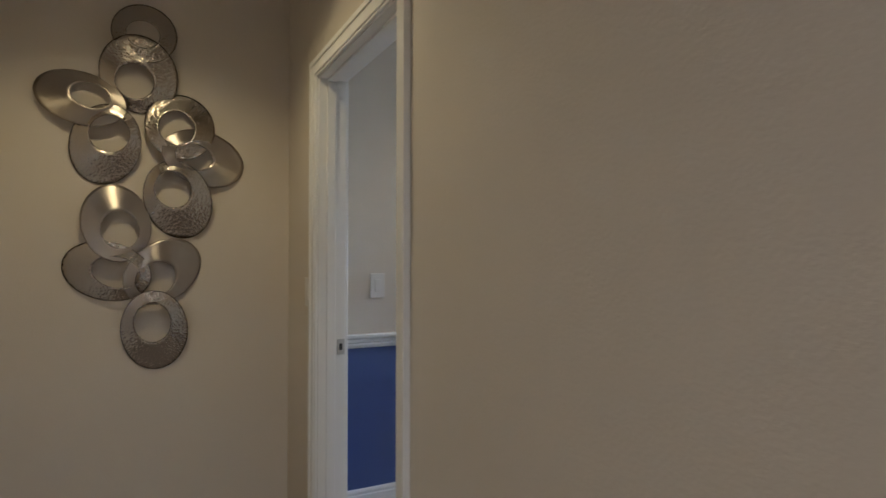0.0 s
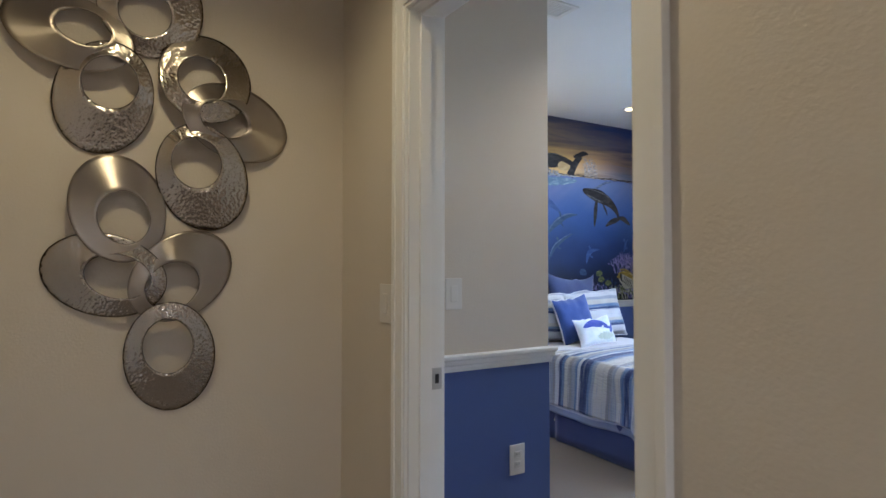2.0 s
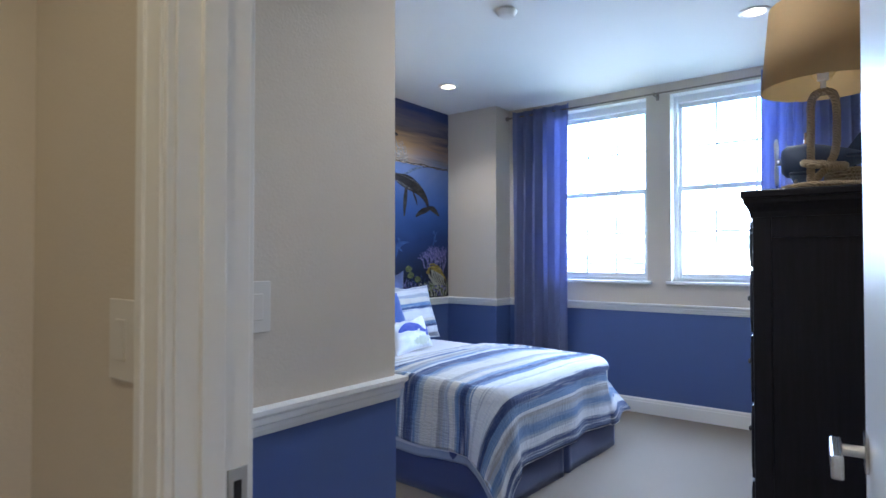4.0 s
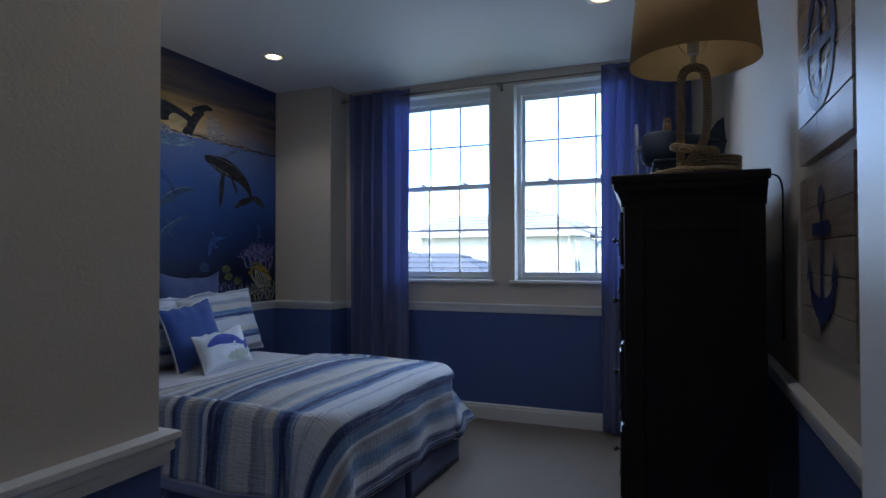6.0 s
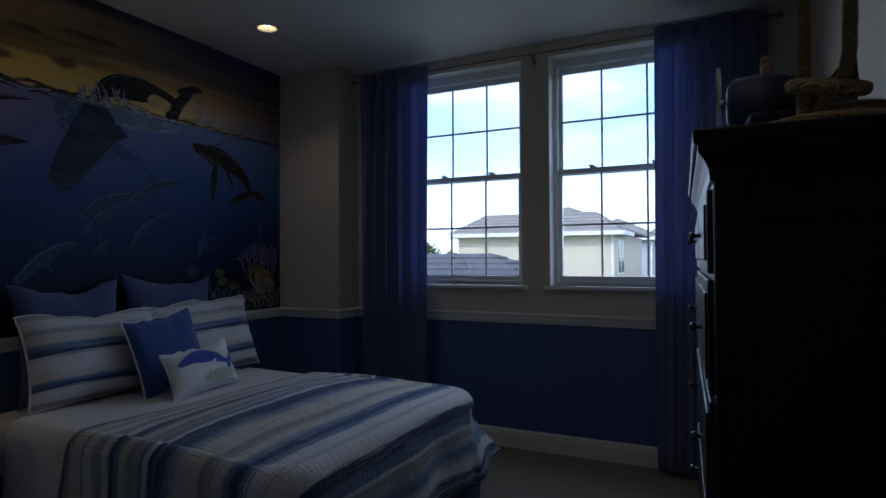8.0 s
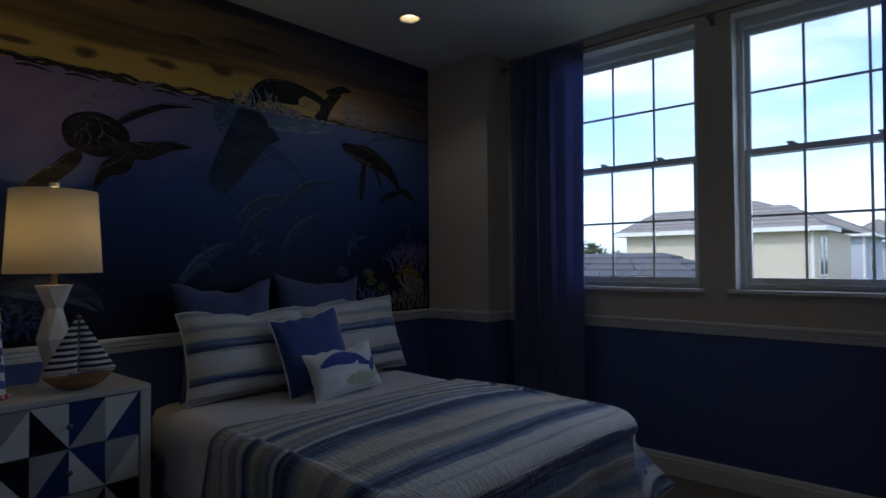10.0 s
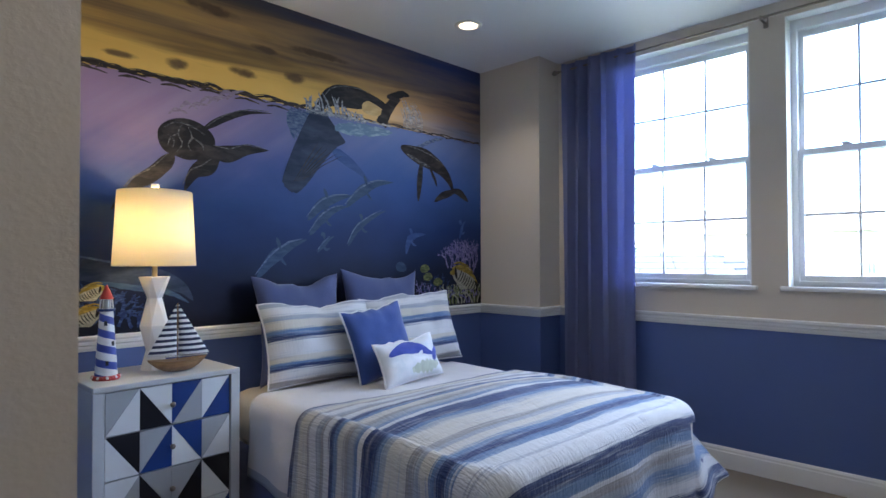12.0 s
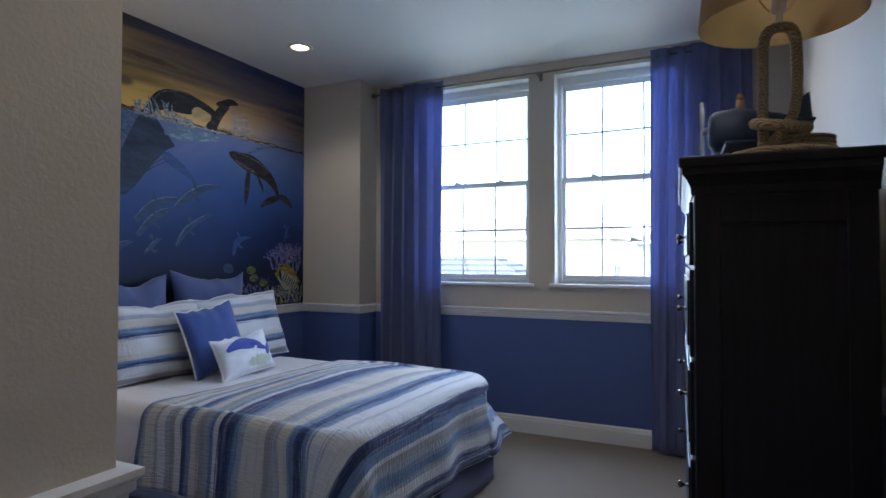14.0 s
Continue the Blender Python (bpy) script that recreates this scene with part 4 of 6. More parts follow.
BED_POSE = pose(4.705, 7.085, 0.0, 0, 0, -2.0)
HALF_W, BED_L, BED_TOP = 0.715, 1.895, 0.590
bed = tagged(new("bed"), "double bed with cream mattress and navy pleated bed skirt", "bed")
bed.matrix_world = BED_POSE
for k, (x, y) in enumerate(((-0.64, -0.12), (0.64, -0.12), (-0.64, -1.79), (0.64, -1.79))):
    part("leg", boxes((x - 0.03, x + 0.03, y - 0.03, y + 0.03, 0, 0.12), bevel=0.004), M_BLACK, bed)


def slab(half, y0, y1, z0, z1, r, edge):
    """An upholstered block, rounded in plan and softened along its top and bottom edges."""
    bm = bmesh.new()
    rings = []
    for z, inset in ((z0, edge), (z0 + edge * 0.3, edge * 0.3), (z0 + edge, 0.0), (z1 - edge, 0.0), (z1 - edge * 0.3, edge * 0.3), (z1, edge)):
        ring = []
        for cx, cy, start in ((half - r, y1 - r, 0), (-half + r, y1 - r, 90), (-half + r, y0 + r, 180), (half - r, y0 + r, 270)):
            for k in range(7):
                a = radians(start + 15 * k)
                ring.append(bm.verts.new((cx + (r - inset) * math.cos(a), cy + (r - inset) * math.sin(a), z)))
        rings.append(ring)
    for a, b in zip(rings, rings[1:]):
        for k in range(len(a)):
            bm.faces.new((a[k], a[(k + 1) % len(a)], b[(k + 1) % len(a)], b[k]))
    bm.faces.new(rings[0])
    bm.faces.new(rings[-1])
    return bm


part("mattress", slab(HALF_W, -BED_L, -0.02, 0.335, BED_TOP - 0.008, 0.12, 0.05), M_MATTRESS, bed, "cream quilted mattress", smooth=True)
part("box_spring", slab(HALF_W - 0.01, -BED_L + 0.01, -0.03, 0.12, 0.335, 0.10, 0.015), M_MATTRESS, bed, smooth=True)


def skirt(a, b, out):
    """One side of the bed skirt, with an inverted pleat in its middle."""
    a, b, out = Vector(a), Vector(b), Vector(out)
    n = 90
    bm = bmesh.new()
    rows = []
    for i in range(n + 1):
        u = i / n
        p = a.lerp(b, u)
        row = []
        for j in range(7):
            v = j / 6
            pleat = -0.030 * math.exp(-((u - 0.5) / 0.016) ** 2) + 0.007 * math.exp(-((abs(u - 0.5) - 0.03) / 0.015) ** 2)
            d = (1 - v) * (0.004 + 0.003 * math.sin(17 * u + 2 * v) + pleat)
            q = p + out * d
            row.append(bm.verts.new((q.x, q.y, 0.004 + v * 0.345)))
        rows.append(row)
    for r, s in zip(rows, rows[1:]):
        for j in range(6):
            bm.faces.new((r[j], r[j + 1], s[j + 1], s[j]))
    ob = part("bed_skirt", bm, M_NAVY, bed, smooth=True)
    ob.modifiers.new("thickness", "SOLIDIFY").thickness = 0.003


W1 = HALF_W + 0.004
skirt((-W1, -0.02), (-W1, -BED_L - 0.004), (-1, 0))
skirt((W1, -0.02), (W1, -BED_L - 0.004), (1, 0))
skirt((-W1, -BED_L - 0.004), (W1, -BED_L - 0.004), (0, -1))


def drape(name, label, category, material, head, over, lift, slant=0.0, seed=0, flare=0.10, folds=0.010, ear=4.0):
    """A cloth laid over the mattress: flat on top, rounded over the edges, hanging with folds and lower corners."""
    hl, hf, hr = over
    R, rc = 0.075, 0.10
    hw, ln = HALF_W - R + lift, BED_L - R + lift
    rng = random.Random(seed)
    ph = [rng.uniform(0, 6.28) for _ in range(6)]
    us = [-hw - hl + k * (hl / 26) for k in range(26)] + [-hw + k * (2 * hw / 70) for k in range(70)] + [hw + k * (hr / 26) for k in range(27)]
    vs = [head - k * ((head + ln) / 80) for k in range(80)] + [-ln - k * (hf / 30) for k in range(31)]
    bm = bmesh.new()
    uvl = bm.loops.layers.uv.new("uv")
    grid, cloth_uv = [], {}
    for v0 in vs:
        row = []
        for u in us:
            v = v0 + (slant * (-u / hw) if v0 > -0.9 else 0.0) * max(0.0, min(1.0, (v0 + 0.9) / 0.3))
            a, b = max(0.0, abs(u) - hw + rc), max(0.0, -v - ln + rc)
            power = 2.0 if u < 0 else ear
            s = (a ** power + b ** power) ** (1 / power) - rc
            x, y = (max(-hw + rc, min(hw - rc, u)), max(-ln + rc, v)) if s > 0 else (u, v)
            z = BED_TOP + lift
            z += 0.010 * noise.noise(Vector((x * 2.3 + seed, y * 2.3, 0))) + 0.0035 * noise.noise(Vector((x * 11, y * 11, seed)))
            if name == "quilt":
                z += 0.046 * max(0.0, 1 - abs(x / hw) ** 3) * max(0.0, min(1.0, (head - v0) / 0.35)) * (1 - (y / ln) ** 8)
            if s > 0:
                phi = math.atan2(b, a)
                dx, dy = math.cos(phi) * (1 if u > 0 else -1), -math.sin(phi)
                q = math.pi / 2 * R
                if s < q:
                    out, drop = R * math.sin(s / R), R * (1 - math.cos(s / R))
                else:
                    h = s - q
                    along = v if a >= b else u
                    wave = math.sin(9.5 * along + ph[0]) + 0.6 * math.sin(17 * along + ph[1])
                    corner = min(a, b) / (max(a, b) + 1e-6)
                    out = R + flare * h * (0.45 + 2.0 * corner) + folds * wave * min(1.0, h / 0.16) * (1 - corner)
                    drop = R + h * 0.975
                    if u > 0 and a > 0 and b > 0:
                        c = (2 * min(a, b) / (a + b)) ** 0.75
                        out += h * math.sin(radians(47 * c))
                        drop = R + h * math.cos(radians(47 * c))
                        dy *= 1 - 0.75 * c
                x, y, z = x + dx * (rc + out), y + dy * (rc + out), max(0.012, z - drop)
            vert = bm.verts.new((x, y, z))
            cloth_uv[vert] = (u + 1.2, head - v0)
            row.append(vert)
        grid.append(row)
    for r, s in zip(grid, grid[1:]):
        for i in range(len(us) - 1):
            f = bm.faces.new((r[i], r[i + 1], s[i + 1], s[i]))
            for loop in f.loops:
                loop[uvl].uv = cloth_uv[loop.vert]
    border = []
    if name == "quilt":
        border = [r[0].co.copy() for r in grid[::2]] + [v.co.copy() for v in grid[-1][1:-1:2]] + [r[-1].co.copy() for r in grid[::-2]]
    t = tagged(new(name), label, category)
    t.matrix_world = BED_POSE
    p = part("cloth", bm, material, t, smooth=True)
    sol = p.modifiers.new("thickness", "SOLIDIFY")
    sol.thickness, sol.offset = 0.006 if name == "quilt" else 0.002, 1.0
    if border:
        part("binding", tube(border, 0.0055, 6), M_PIPING, t, "pale bound edge", smooth=True)
    return t


bs = Nodes("white_sheet_grey_border")
bu = bs.add("SeparateXYZ", Vector=bs.add("UVMap").outputs[0])
edge = bs.math("LESS_THAN", bu.outputs[0], 0.155)
edge2 = bs.math("GREATER_THAN", bu.outputs[0], 2.245)
bs.base(bs.mix(bs.math("MAXIMUM", edge, edge2), (0.62, 0.61, 0.62), (0.32, 0.35, 0.43)))
bs.bump(bs.noise(9.0, 4.0), 0.35, 0.01)
M_TOPSHEET = bs.done(0.85)
drape("top_sheet", "white top sheet with grey border, hanging over the mattress", "bed sheet", M_TOPSHEET, -0.30, (0.445, 0.43, 0.47), 0.007, 0.0, 4, 0.10, ear=2.4)
drape("quilt", "quilt with blue, grey and white watercolour stripes spread over the bed", "quilt", M_QUILT, -0.80, (0.405, 0.47, 0.45), 0.018, 0.05, 7, 0.14, 0.014, 2.5)


# ---- pillows ----
def pillow(name, label, material, w, h, thick, place, tilt, yaw, roll=0.0, piping=True, pinch=0.06, group=""):
    """A stuffed pillow standing on its lower edge, with drawn-in sides and sharp corners."""
    t = new(name)
    t.matrix_world = pose(*place) @ pose(0, 0, 0, 0, 0, yaw) @ pose(0, 0, 0, -tilt, 0, 0) @ pose(0, 0, 0, 0, roll, 0)
    tagged(t, label, "pillow", group)
    bm = bmesh.new()
    uvl = bm.loops.layers.uv.new("uv")
    n = 26
    rnd = place[0] * 7.1

    def outline(a, b):
        x = a * w / 2 * (1 - pinch * (1 - b * b) * 1.0)
        z = b * h / 2 * (1 - pinch * 1.4 * (1 - a * a)) + (0.05 * (1 - a * a) * noise.noise(Vector((a * 1.6, rnd, 0))) + 0.016 * (1 - a * a) * noise.noise(Vector((a * 5, rnd, 3))) if b > 0 else 0)
        ear = max(0.0, abs(a) + abs(b) - 1.55) / 0.45
        x, z = x * (1 + 0.020 * ear), z * (1 + (0.030 if b > 0 else 0.0) * ear)
        return x, z + h / 2

    sides = []
    for s in (-1, 1):
        grid = []
        for j in range(n + 1):
            row = []
            for i in range(n + 1):
                a, b = -math.cos(math.pi * i / n), -math.cos(math.pi * j / n)
                x, z = outline(a, b)
                puff = (max(0.0, 1 - a ** 4) * max(0.0, 1 - b ** 4)) ** 0.62
                y = s * thick / 2 * puff * (1 + 0.16 * noise.noise(Vector((a * 2.2 + rnd, b * 2.2, s))) + 0.08 * noise.noise(Vector((a * 5, b * 5, rnd))))
                row.append(bm.verts.new((x, y, z)))
            grid.append(row)
        for j in range(n):
            for i in range(n):
                f = bm.faces.new((grid[j][i], grid[j][i + 1], grid[j + 1][i + 1], grid[j + 1][i]))
                for loop in f.loops:
                    loop[uvl].uv = (loop.vert.co.x + 0.5, h - loop.vert.co.z)
        sides.append(grid)
    bmesh.ops.remove_doubles(bm, verts=bm.verts, dist=0.0006)
    body = part("case", bm, material, t, smooth=True)
    if piping:
        loop = [outline(a, -1) for a in np.linspace(-1, 1, 16)] + [outline(1, b) for b in np.linspace(-1, 1, 14)[1:]] + [outline(a, 1) for a in np.linspace(1, -1, 16)[1:]] + [outline(-1, b) for b in np.linspace(1, -1, 14)[1:-1]]
        part("piping", tube([(x, 0.0, z) for x, z in loop], 0.0060, 6, True), M_PIPING, t, "white piped edge", smooth=True)
    return t, body


PB = 0.606
pillow("euro_pillow", "slate blue square pillow leaning on the mural wall", M_EURO, 0.55, 0.59, 0.15, (4.395, 6.98, PB - 0.02), 8, 0, -1, False, 0.12, "slate blue pillows")
pillow("euro_pillow", "slate blue square pillow leaning on the mural wall", M_EURO, 0.60, 0.61, 0.13, (4.975, 6.98, PB - 0.02), 8, -1, 2, False, 0.11, "slate blue pillows")
pillow("striped_pillow", "striped blue and white pillow sham with piped edge", M_SHAM, 0.70, 0.435, 0.20, (4.42, 6.80, PB - 0.005), 17, 1, 1, group="striped pillow shams")
pillow("striped_pillow", "striped blue and white pillow sham with piped edge", M_SHAM, 0.72, 0.45, 0.20, (5.11, 6.80, PB - 0.005), 17, -2, -2, group="striped pillow shams")
pillow("blue_cushion", "cobalt blue square cushion with white piping", M_COBALT, 0.44, 0.41, 0.12, (4.725, 6.63, PB), 18, 3, -6)
wc = Nodes("printed_cushion_cotton")
wuv = wc.add("UVMap").outputs[0]
wc.base(wc.mix(wc.ramp(wc.noise(1.0, 4.0, wc.mapping((9.0, 9.0, 1.0), vector=wuv)), [(0.42, (0, 0, 0)), (0.7, (1, 1, 1))]), (0.72, 0.73, 0.75), (0.56, 0.62, 0.66)))
wc.bump(wc.noise(1.0, 2.0, wc.mapping((300.0, 300.0, 1.0), vector=wuv)), 0.3, 0.001)
M_PRINT = wc.done(0.85)
small, small_case = pillow("printed_cushion", "small oblong cushion with a printed blue shape", M_PRINT, 0.45, 0.235, 0.11, (4.755, 6.455, PB), 22, 4, -3)
M_SEABLUE = cloth("sea_blue_print", (0.030, 0.055, 0.32), 500.0)
M_OLIVE = cloth("olive_print", (0.46, 0.50, 0.40), 60.0)


def on_cushion(name, ctrl, width, material, prof):
    """A printed patch that follows the cushion's swell."""
    pts = curve_points([(a, 0, b) for a, b in ctrl], 8)
    bm = bmesh.new()
    rows = []
    for i, p in enumerate(pts):
        d = (pts[min(len(pts) - 1, i + 1)] - pts[max(0, i - 1)]).normalized()
        s = Vector((-d.z, 0, d.x))
        w = width * prof(i / (len(pts) - 1))
        row = []
        for k in np.linspace(-1, 1, 7):
            q = p + s * w * k
            a, b = q.x / 0.225, (q.z - 0.1175) / 0.1175
            puff = (max(0.0, 1 - a ** 4) * max(0.0, 1 - b ** 4)) ** 0.62
            swell = 1 + 0.16 * noise.noise(Vector((a * 2.2 + 4.755 * 7.1, b * 2.2, -1))) + 0.08 * noise.noise(Vector((a * 5, b * 5, 4.755 * 7.1)))
            row.append(bm.verts.new((q.x, -0.055 * puff * swell - 0.0016, q.z)))
        rows.append(row)
    for r, s in zip(rows, rows[1:]):
        for k in range(6):
            bm.faces.new((r[k], r[k + 1], s[k + 1], s[k]))
    return part(name, bm, material, small, smooth=True)


on_cushion("printed_weed", [(-0.05, 0.055), (0.03, 0.06), (0.10, 0.055), (0.17, 0.06)], 0.040, M_OLIVE, lambda t: math.sin(math.pi * (0.1 + 0.8 * t)) * (0.8 + 0.2 * math.sin(40 * t)))
on_cushion("printed_whale", [(-0.18, 0.155), (-0.08, 0.178), (0.03, 0.165), (0.11, 0.130), (0.15, 0.110)], 0.036, M_SEABLUE, spindle(0.35, 0.6))
on_cushion("printed_tail", [(0.19, 0.150), (0.155, 0.115), (0.135, 0.075)], 0.020, M_SEABLUE, lambda t: 0.35 + 0.65 * abs(math.sin(math.pi * t)))

# ---- nightstand ----
M_NSBODY = paint("pale_grey_lacquer", (0.50, 0.51, 0.51), 0.38, 0.05, 150.0, 0.04)
NS_COL = {"w": paint("white_lacquer", (0.70, 0.71, 0.70), 0.3, 0.03), "g": paint("grey_lacquer", (0.36, 0.37, 0.38), 0.3, 0.04), "b": paint("blue_lacquer", (0.018, 0.045, 0.18), 0.3, 0.05), "k": paint("black_lacquer", (0.010, 0.010, 0.014), 0.3, 0.05)}
ns = thing("nightstand", (3.555, 6.885, 0.0), "pale grey nightstand with drawers in white, grey, blue and black triangles", "nightstand", turn=2.0)
part("top", boxes((-0.305, 0.305, -0.205, 0.205, 0.742, 0.766), bevel=0.004), M_NSBODY, ns)
part("side", boxes((-0.305, -0.262, -0.203, 0.203, 0.0, 0.742), bevel=0.003), M_NSBODY, ns)
part("side", boxes((0.262, 0.305, -0.203, 0.203, 0.0, 0.742), bevel=0.003), M_NSBODY, ns)
part("back", boxes((-0.262, 0.262, 0.17, 0.20, 0.02, 0.742)), M_NSBODY, ns)
part("plinth", boxes((-0.262, 0.262, -0.196, -0.17, 0.0, 0.030)), M_NSBODY, ns)
# diagonal, upper triangle, lower triangle for every cell, row by row from the top
PATTERN = ("/gw \\wk /bg /wb", "\\kw /gb \\bw /gw", "/wg \\gk /gk \\kw", "/gw \\wk /bg /wb")
for r, cells in enumerate(PATTERN):
    z1 = 0.738 - r * 0.177
    z0 = z1 - 0.173
    drawer = part("drawer", boxes((-0.259, 0.259, -0.190, 0.12, z0, z1)), M_NSBODY, ns)
    for c, cell in enumerate(cells.split()):
        x0 = -0.258 + c * 0.129
        x1 = x0 + 0.129
        for up in (1, 0):
            col = cell[1] if up else cell[2]
            if cell[0] == "/":
                tri = [(x0, z0), (x0, z1), (x1, z1)] if up else [(x0, z0), (x1, z0), (x1, z1)]
            else:
                tri = [(x0, z1), (x1, z1), (x1, z0)] if up else [(x0, z1), (x0, z0), (x1, z0)]
            cx, cz = sum(p[0] for p in tri) / 3, sum(p[1] for p in tri) / 3
            tri = [(cx + (x - cx) * 0.985, cz + (z - cz) * 0.985) for x, z in tri]
            bm = bmesh.new()
            fr = [bm.verts.new((x, -0.1965, z)) for x, z in tri]
            bk = [bm.verts.new((x, -0.190, z)) for x, z in tri]
            bm.faces.new(fr)
            for k in range(3):
                bm.faces.new((fr[k], fr[(k + 1) % 3], bk[(k + 1) % 3], bk[k]))
            part("inlay", bm, NS_COL[col], drawer)
    part("knob", lathe([(0, 0.026), (0.009, 0.025), (0.012, 0.019), (0.010, 0.013), (0.005, 0.010), (0.005, 0.0), (0, 0)], 20), M_BRONZE, drawer, "small round dark knob", smooth=True).matrix_local = pose(-0.003, -0.1965, (z0 + z1) / 2, 90, 0, 0)

# ---- lamp on the nightstand ----
NST = 0.766


def shade_cloth(name, colour, through):
    n = Nodes(name)
    fine = n.noise(500.0, 2.0, n.mapping((1, 1, 1.0)))
    col = n.mix(fine, tuple(c * 0.85 for c in colour), colour)
    n.base(col)
    n.bump(fine, 0.2, 0.001)
    tr = n.add("BsdfTranslucent")
    n.tree.links.new(col, tr.inputs[0])
    mx = n.add("MixShader", i0=through)
    n.done(0.9)
    n.tree.links.new(n.bsdf.outputs[0], mx.inputs[1])
    n.tree.links.new(tr.outputs[0], mx.inputs[2])
    n.tree.links.new(mx.outputs[0], n.out.inputs[0])
    return n.mat


M_SHADE = shade_cloth("cream_linen_shade", (0.80, 0.76, 0.66), 0.5)
M_BURLAP = shade_cloth("burlap_shade", (0.66, 0.50, 0.28), 0.68)
M_CERAMIC = paint("matt_white_ceramic", (0.76, 0.74, 0.70), 0.4, 0.03, 60.0, 0.03)
M_BRASS = paint("brushed_brass", (0.62, 0.45, 0.20), 0.3, 0.06, 250.0, 0.03, 1.0)


def shade(r0, r1, z0, z1, steps=48):
    return lathe([(r0 - 0.002, z0), (r0, z0), (r1, z1), (r1 - 0.002, z1), (r0 - 0.002, z0)], steps)


LX, LY = 3.575, 6.945
tl = thing("table_lamp", (LX, LY, NST), "white faceted ceramic table lamp with lit cream drum shade", "table lamp")
fac = []
bm = bmesh.new()
for k, (r, z) in enumerate(((0.062, 0.0), (0.036, 0.085), (0.064, 0.20), (0.032, 0.325), (0.070, 0.422))):
    fac.append([bm.verts.new((r * math.cos(2 * math.pi * (q + 0.5 * (k % 2)) / 6), r * math.sin(2 * math.pi * (q + 0.5 * (k % 2)) / 6), z)) for q in range(6)])
for k, (a, b) in enumerate(zip(fac, fac[1:])):
    for q in range(6):
        if k % 2 == 0:
            bm.faces.new((a[q], a[(q + 1) % 6], b[q]))
            bm.faces.new((a[(q + 1) % 6], b[(q + 1) % 6], b[q]))
        else:
            bm.faces.new((a[q], b[(q + 1) % 6], b[q]))
            bm.faces.new((a[q], a[(q + 1) % 6], b[(q + 1) % 6]))
bm.faces.new(fac[0])
bm.faces.new(fac[-1])
part("base", bm, M_CERAMIC, tl, "matt white faceted ceramic base")
part("stem", lathe([(0.011, 0.42), (0.011, 0.50), (0.016, 0.505), (0.016, 0.545), (0, 0.545)], 20), M_BRASS, tl, smooth=True)
part("shade", shade(0.176, 0.158, 0.472, 0.815), M_SHADE, tl, "cream linen drum shade, glowing warm", smooth=True)
part("harp", tube(curve_points([(0.0, -0.02, 0.51), (0.0, -0.06, 0.60), (0.0, -0.045, 0.77), (0.0, 0.0, 0.822), (0.0, 0.045, 0.77), (0.0, 0.06, 0.60), (0.0, 0.02, 0.51)], 6), 0.002, 6), M_BRASS, tl, smooth=True)
part("finial", lathe([(0, 0.815), (0.006, 0.815), (0.006, 0.828), (0.018, 0.836), (0.018, 0.850), (0, 0.852)], 8), M_CERAMIC, tl)
bulbm = Nodes("lamp_bulb_glow")
be = bulbm.add("Emission", Color=(1.0, 0.72, 0.34, 1.0), Strength=9.0)
bulbm.tree.links.new(be.outputs[0], bulbm.out.inputs[0])
part("bulb", lathe([(0, 0.545), (0.014, 0.55), (0.030, 0.60), (0.030, 0.63), (0.018, 0.655), (0, 0.66)], 20), bulbm.mat, tl, "lit warm bulb", smooth=True)
lamp("table_lamp_light", (LX, LY, NST + 0.70), 1.5, (1.0, 0.66, 0.22), 0.035)

# ---- lighthouse figurine ----
sp = Nodes("spiral_stripe_paint")
sc = sp.add("SeparateXYZ", Vector=sp.coords())
ang = sp.math("DIVIDE", sp.math("ARCTAN2", sc.outputs[1], sc.outputs[0]), 2 * math.pi)
fr = sp.math("FRACT", sp.math("ADD", ang, sp.math("MULTIPLY", sc.outputs[2], 16.0)))
sp.base(sp.mix(sp.math("GREATER_THAN", fr, 0.5), (0.70, 0.70, 0.70), (0.045, 0.07, 0.32)))
M_SPIRAL = sp.done(0.45)
M_RED = paint("red_enamel", (0.42, 0.035, 0.030), 0.4, 0.1)
lh = thing("lighthouse_figurine", (3.350, 6.845, NST), "toy lighthouse with blue and white spiral and red cap", "figurine")
part("base", lathe([(0, 0), (0.052, 0), (0.055, 0.008), (0.050, 0.016), (0.044, 0.018), (0, 0.018)], 28), M_RED, lh, "red ringed base")
for k in range(18):
    a = 2 * math.pi * k / 18
    part("pebble", lathe([(0, 0.004), (0.006, 0.006), (0.007, 0.011), (0.004, 0.016), (0, 0.017)], 8), NS_COL["w"] if k % 2 else M_RED, lh).matrix_local = pose(0.050 * math.cos(a), 0.050 * math.sin(a), 0)
part("tower", lathe([(0.043, 0.018), (0.038, 0.10), (0.031, 0.20), (0.025, 0.285), (0, 0.285)], 36), M_SPIRAL, lh, "tower with spiral stripes", smooth=True)
part("gallery", lathe([(0, 0.283), (0.031, 0.285), (0.033, 0.290), (0.033, 0.295), (0, 0.296)], 28), NS_COL["b"], lh)
part("lantern", lathe([(0.018, 0.295), (0.018, 0.335), (0, 0.335)], 16), NS_COL["g"], lh)
for k in range(8):
    a = 2 * math.pi * k / 8
    part("post", tube([(0.027 * math.cos(a), 0.027 * math.sin(a), 0.293), (0.022 * math.cos(a), 0.022 * math.sin(a), 0.338)], 0.0016, 6), NS_COL["w"], lh)
part("cap", lathe([(0.027, 0.336), (0.024, 0.342), (0.010, 0.378), (0.004, 0.392), (0, 0.396)], 24), M_RED, lh, "red conical cap", smooth=True)
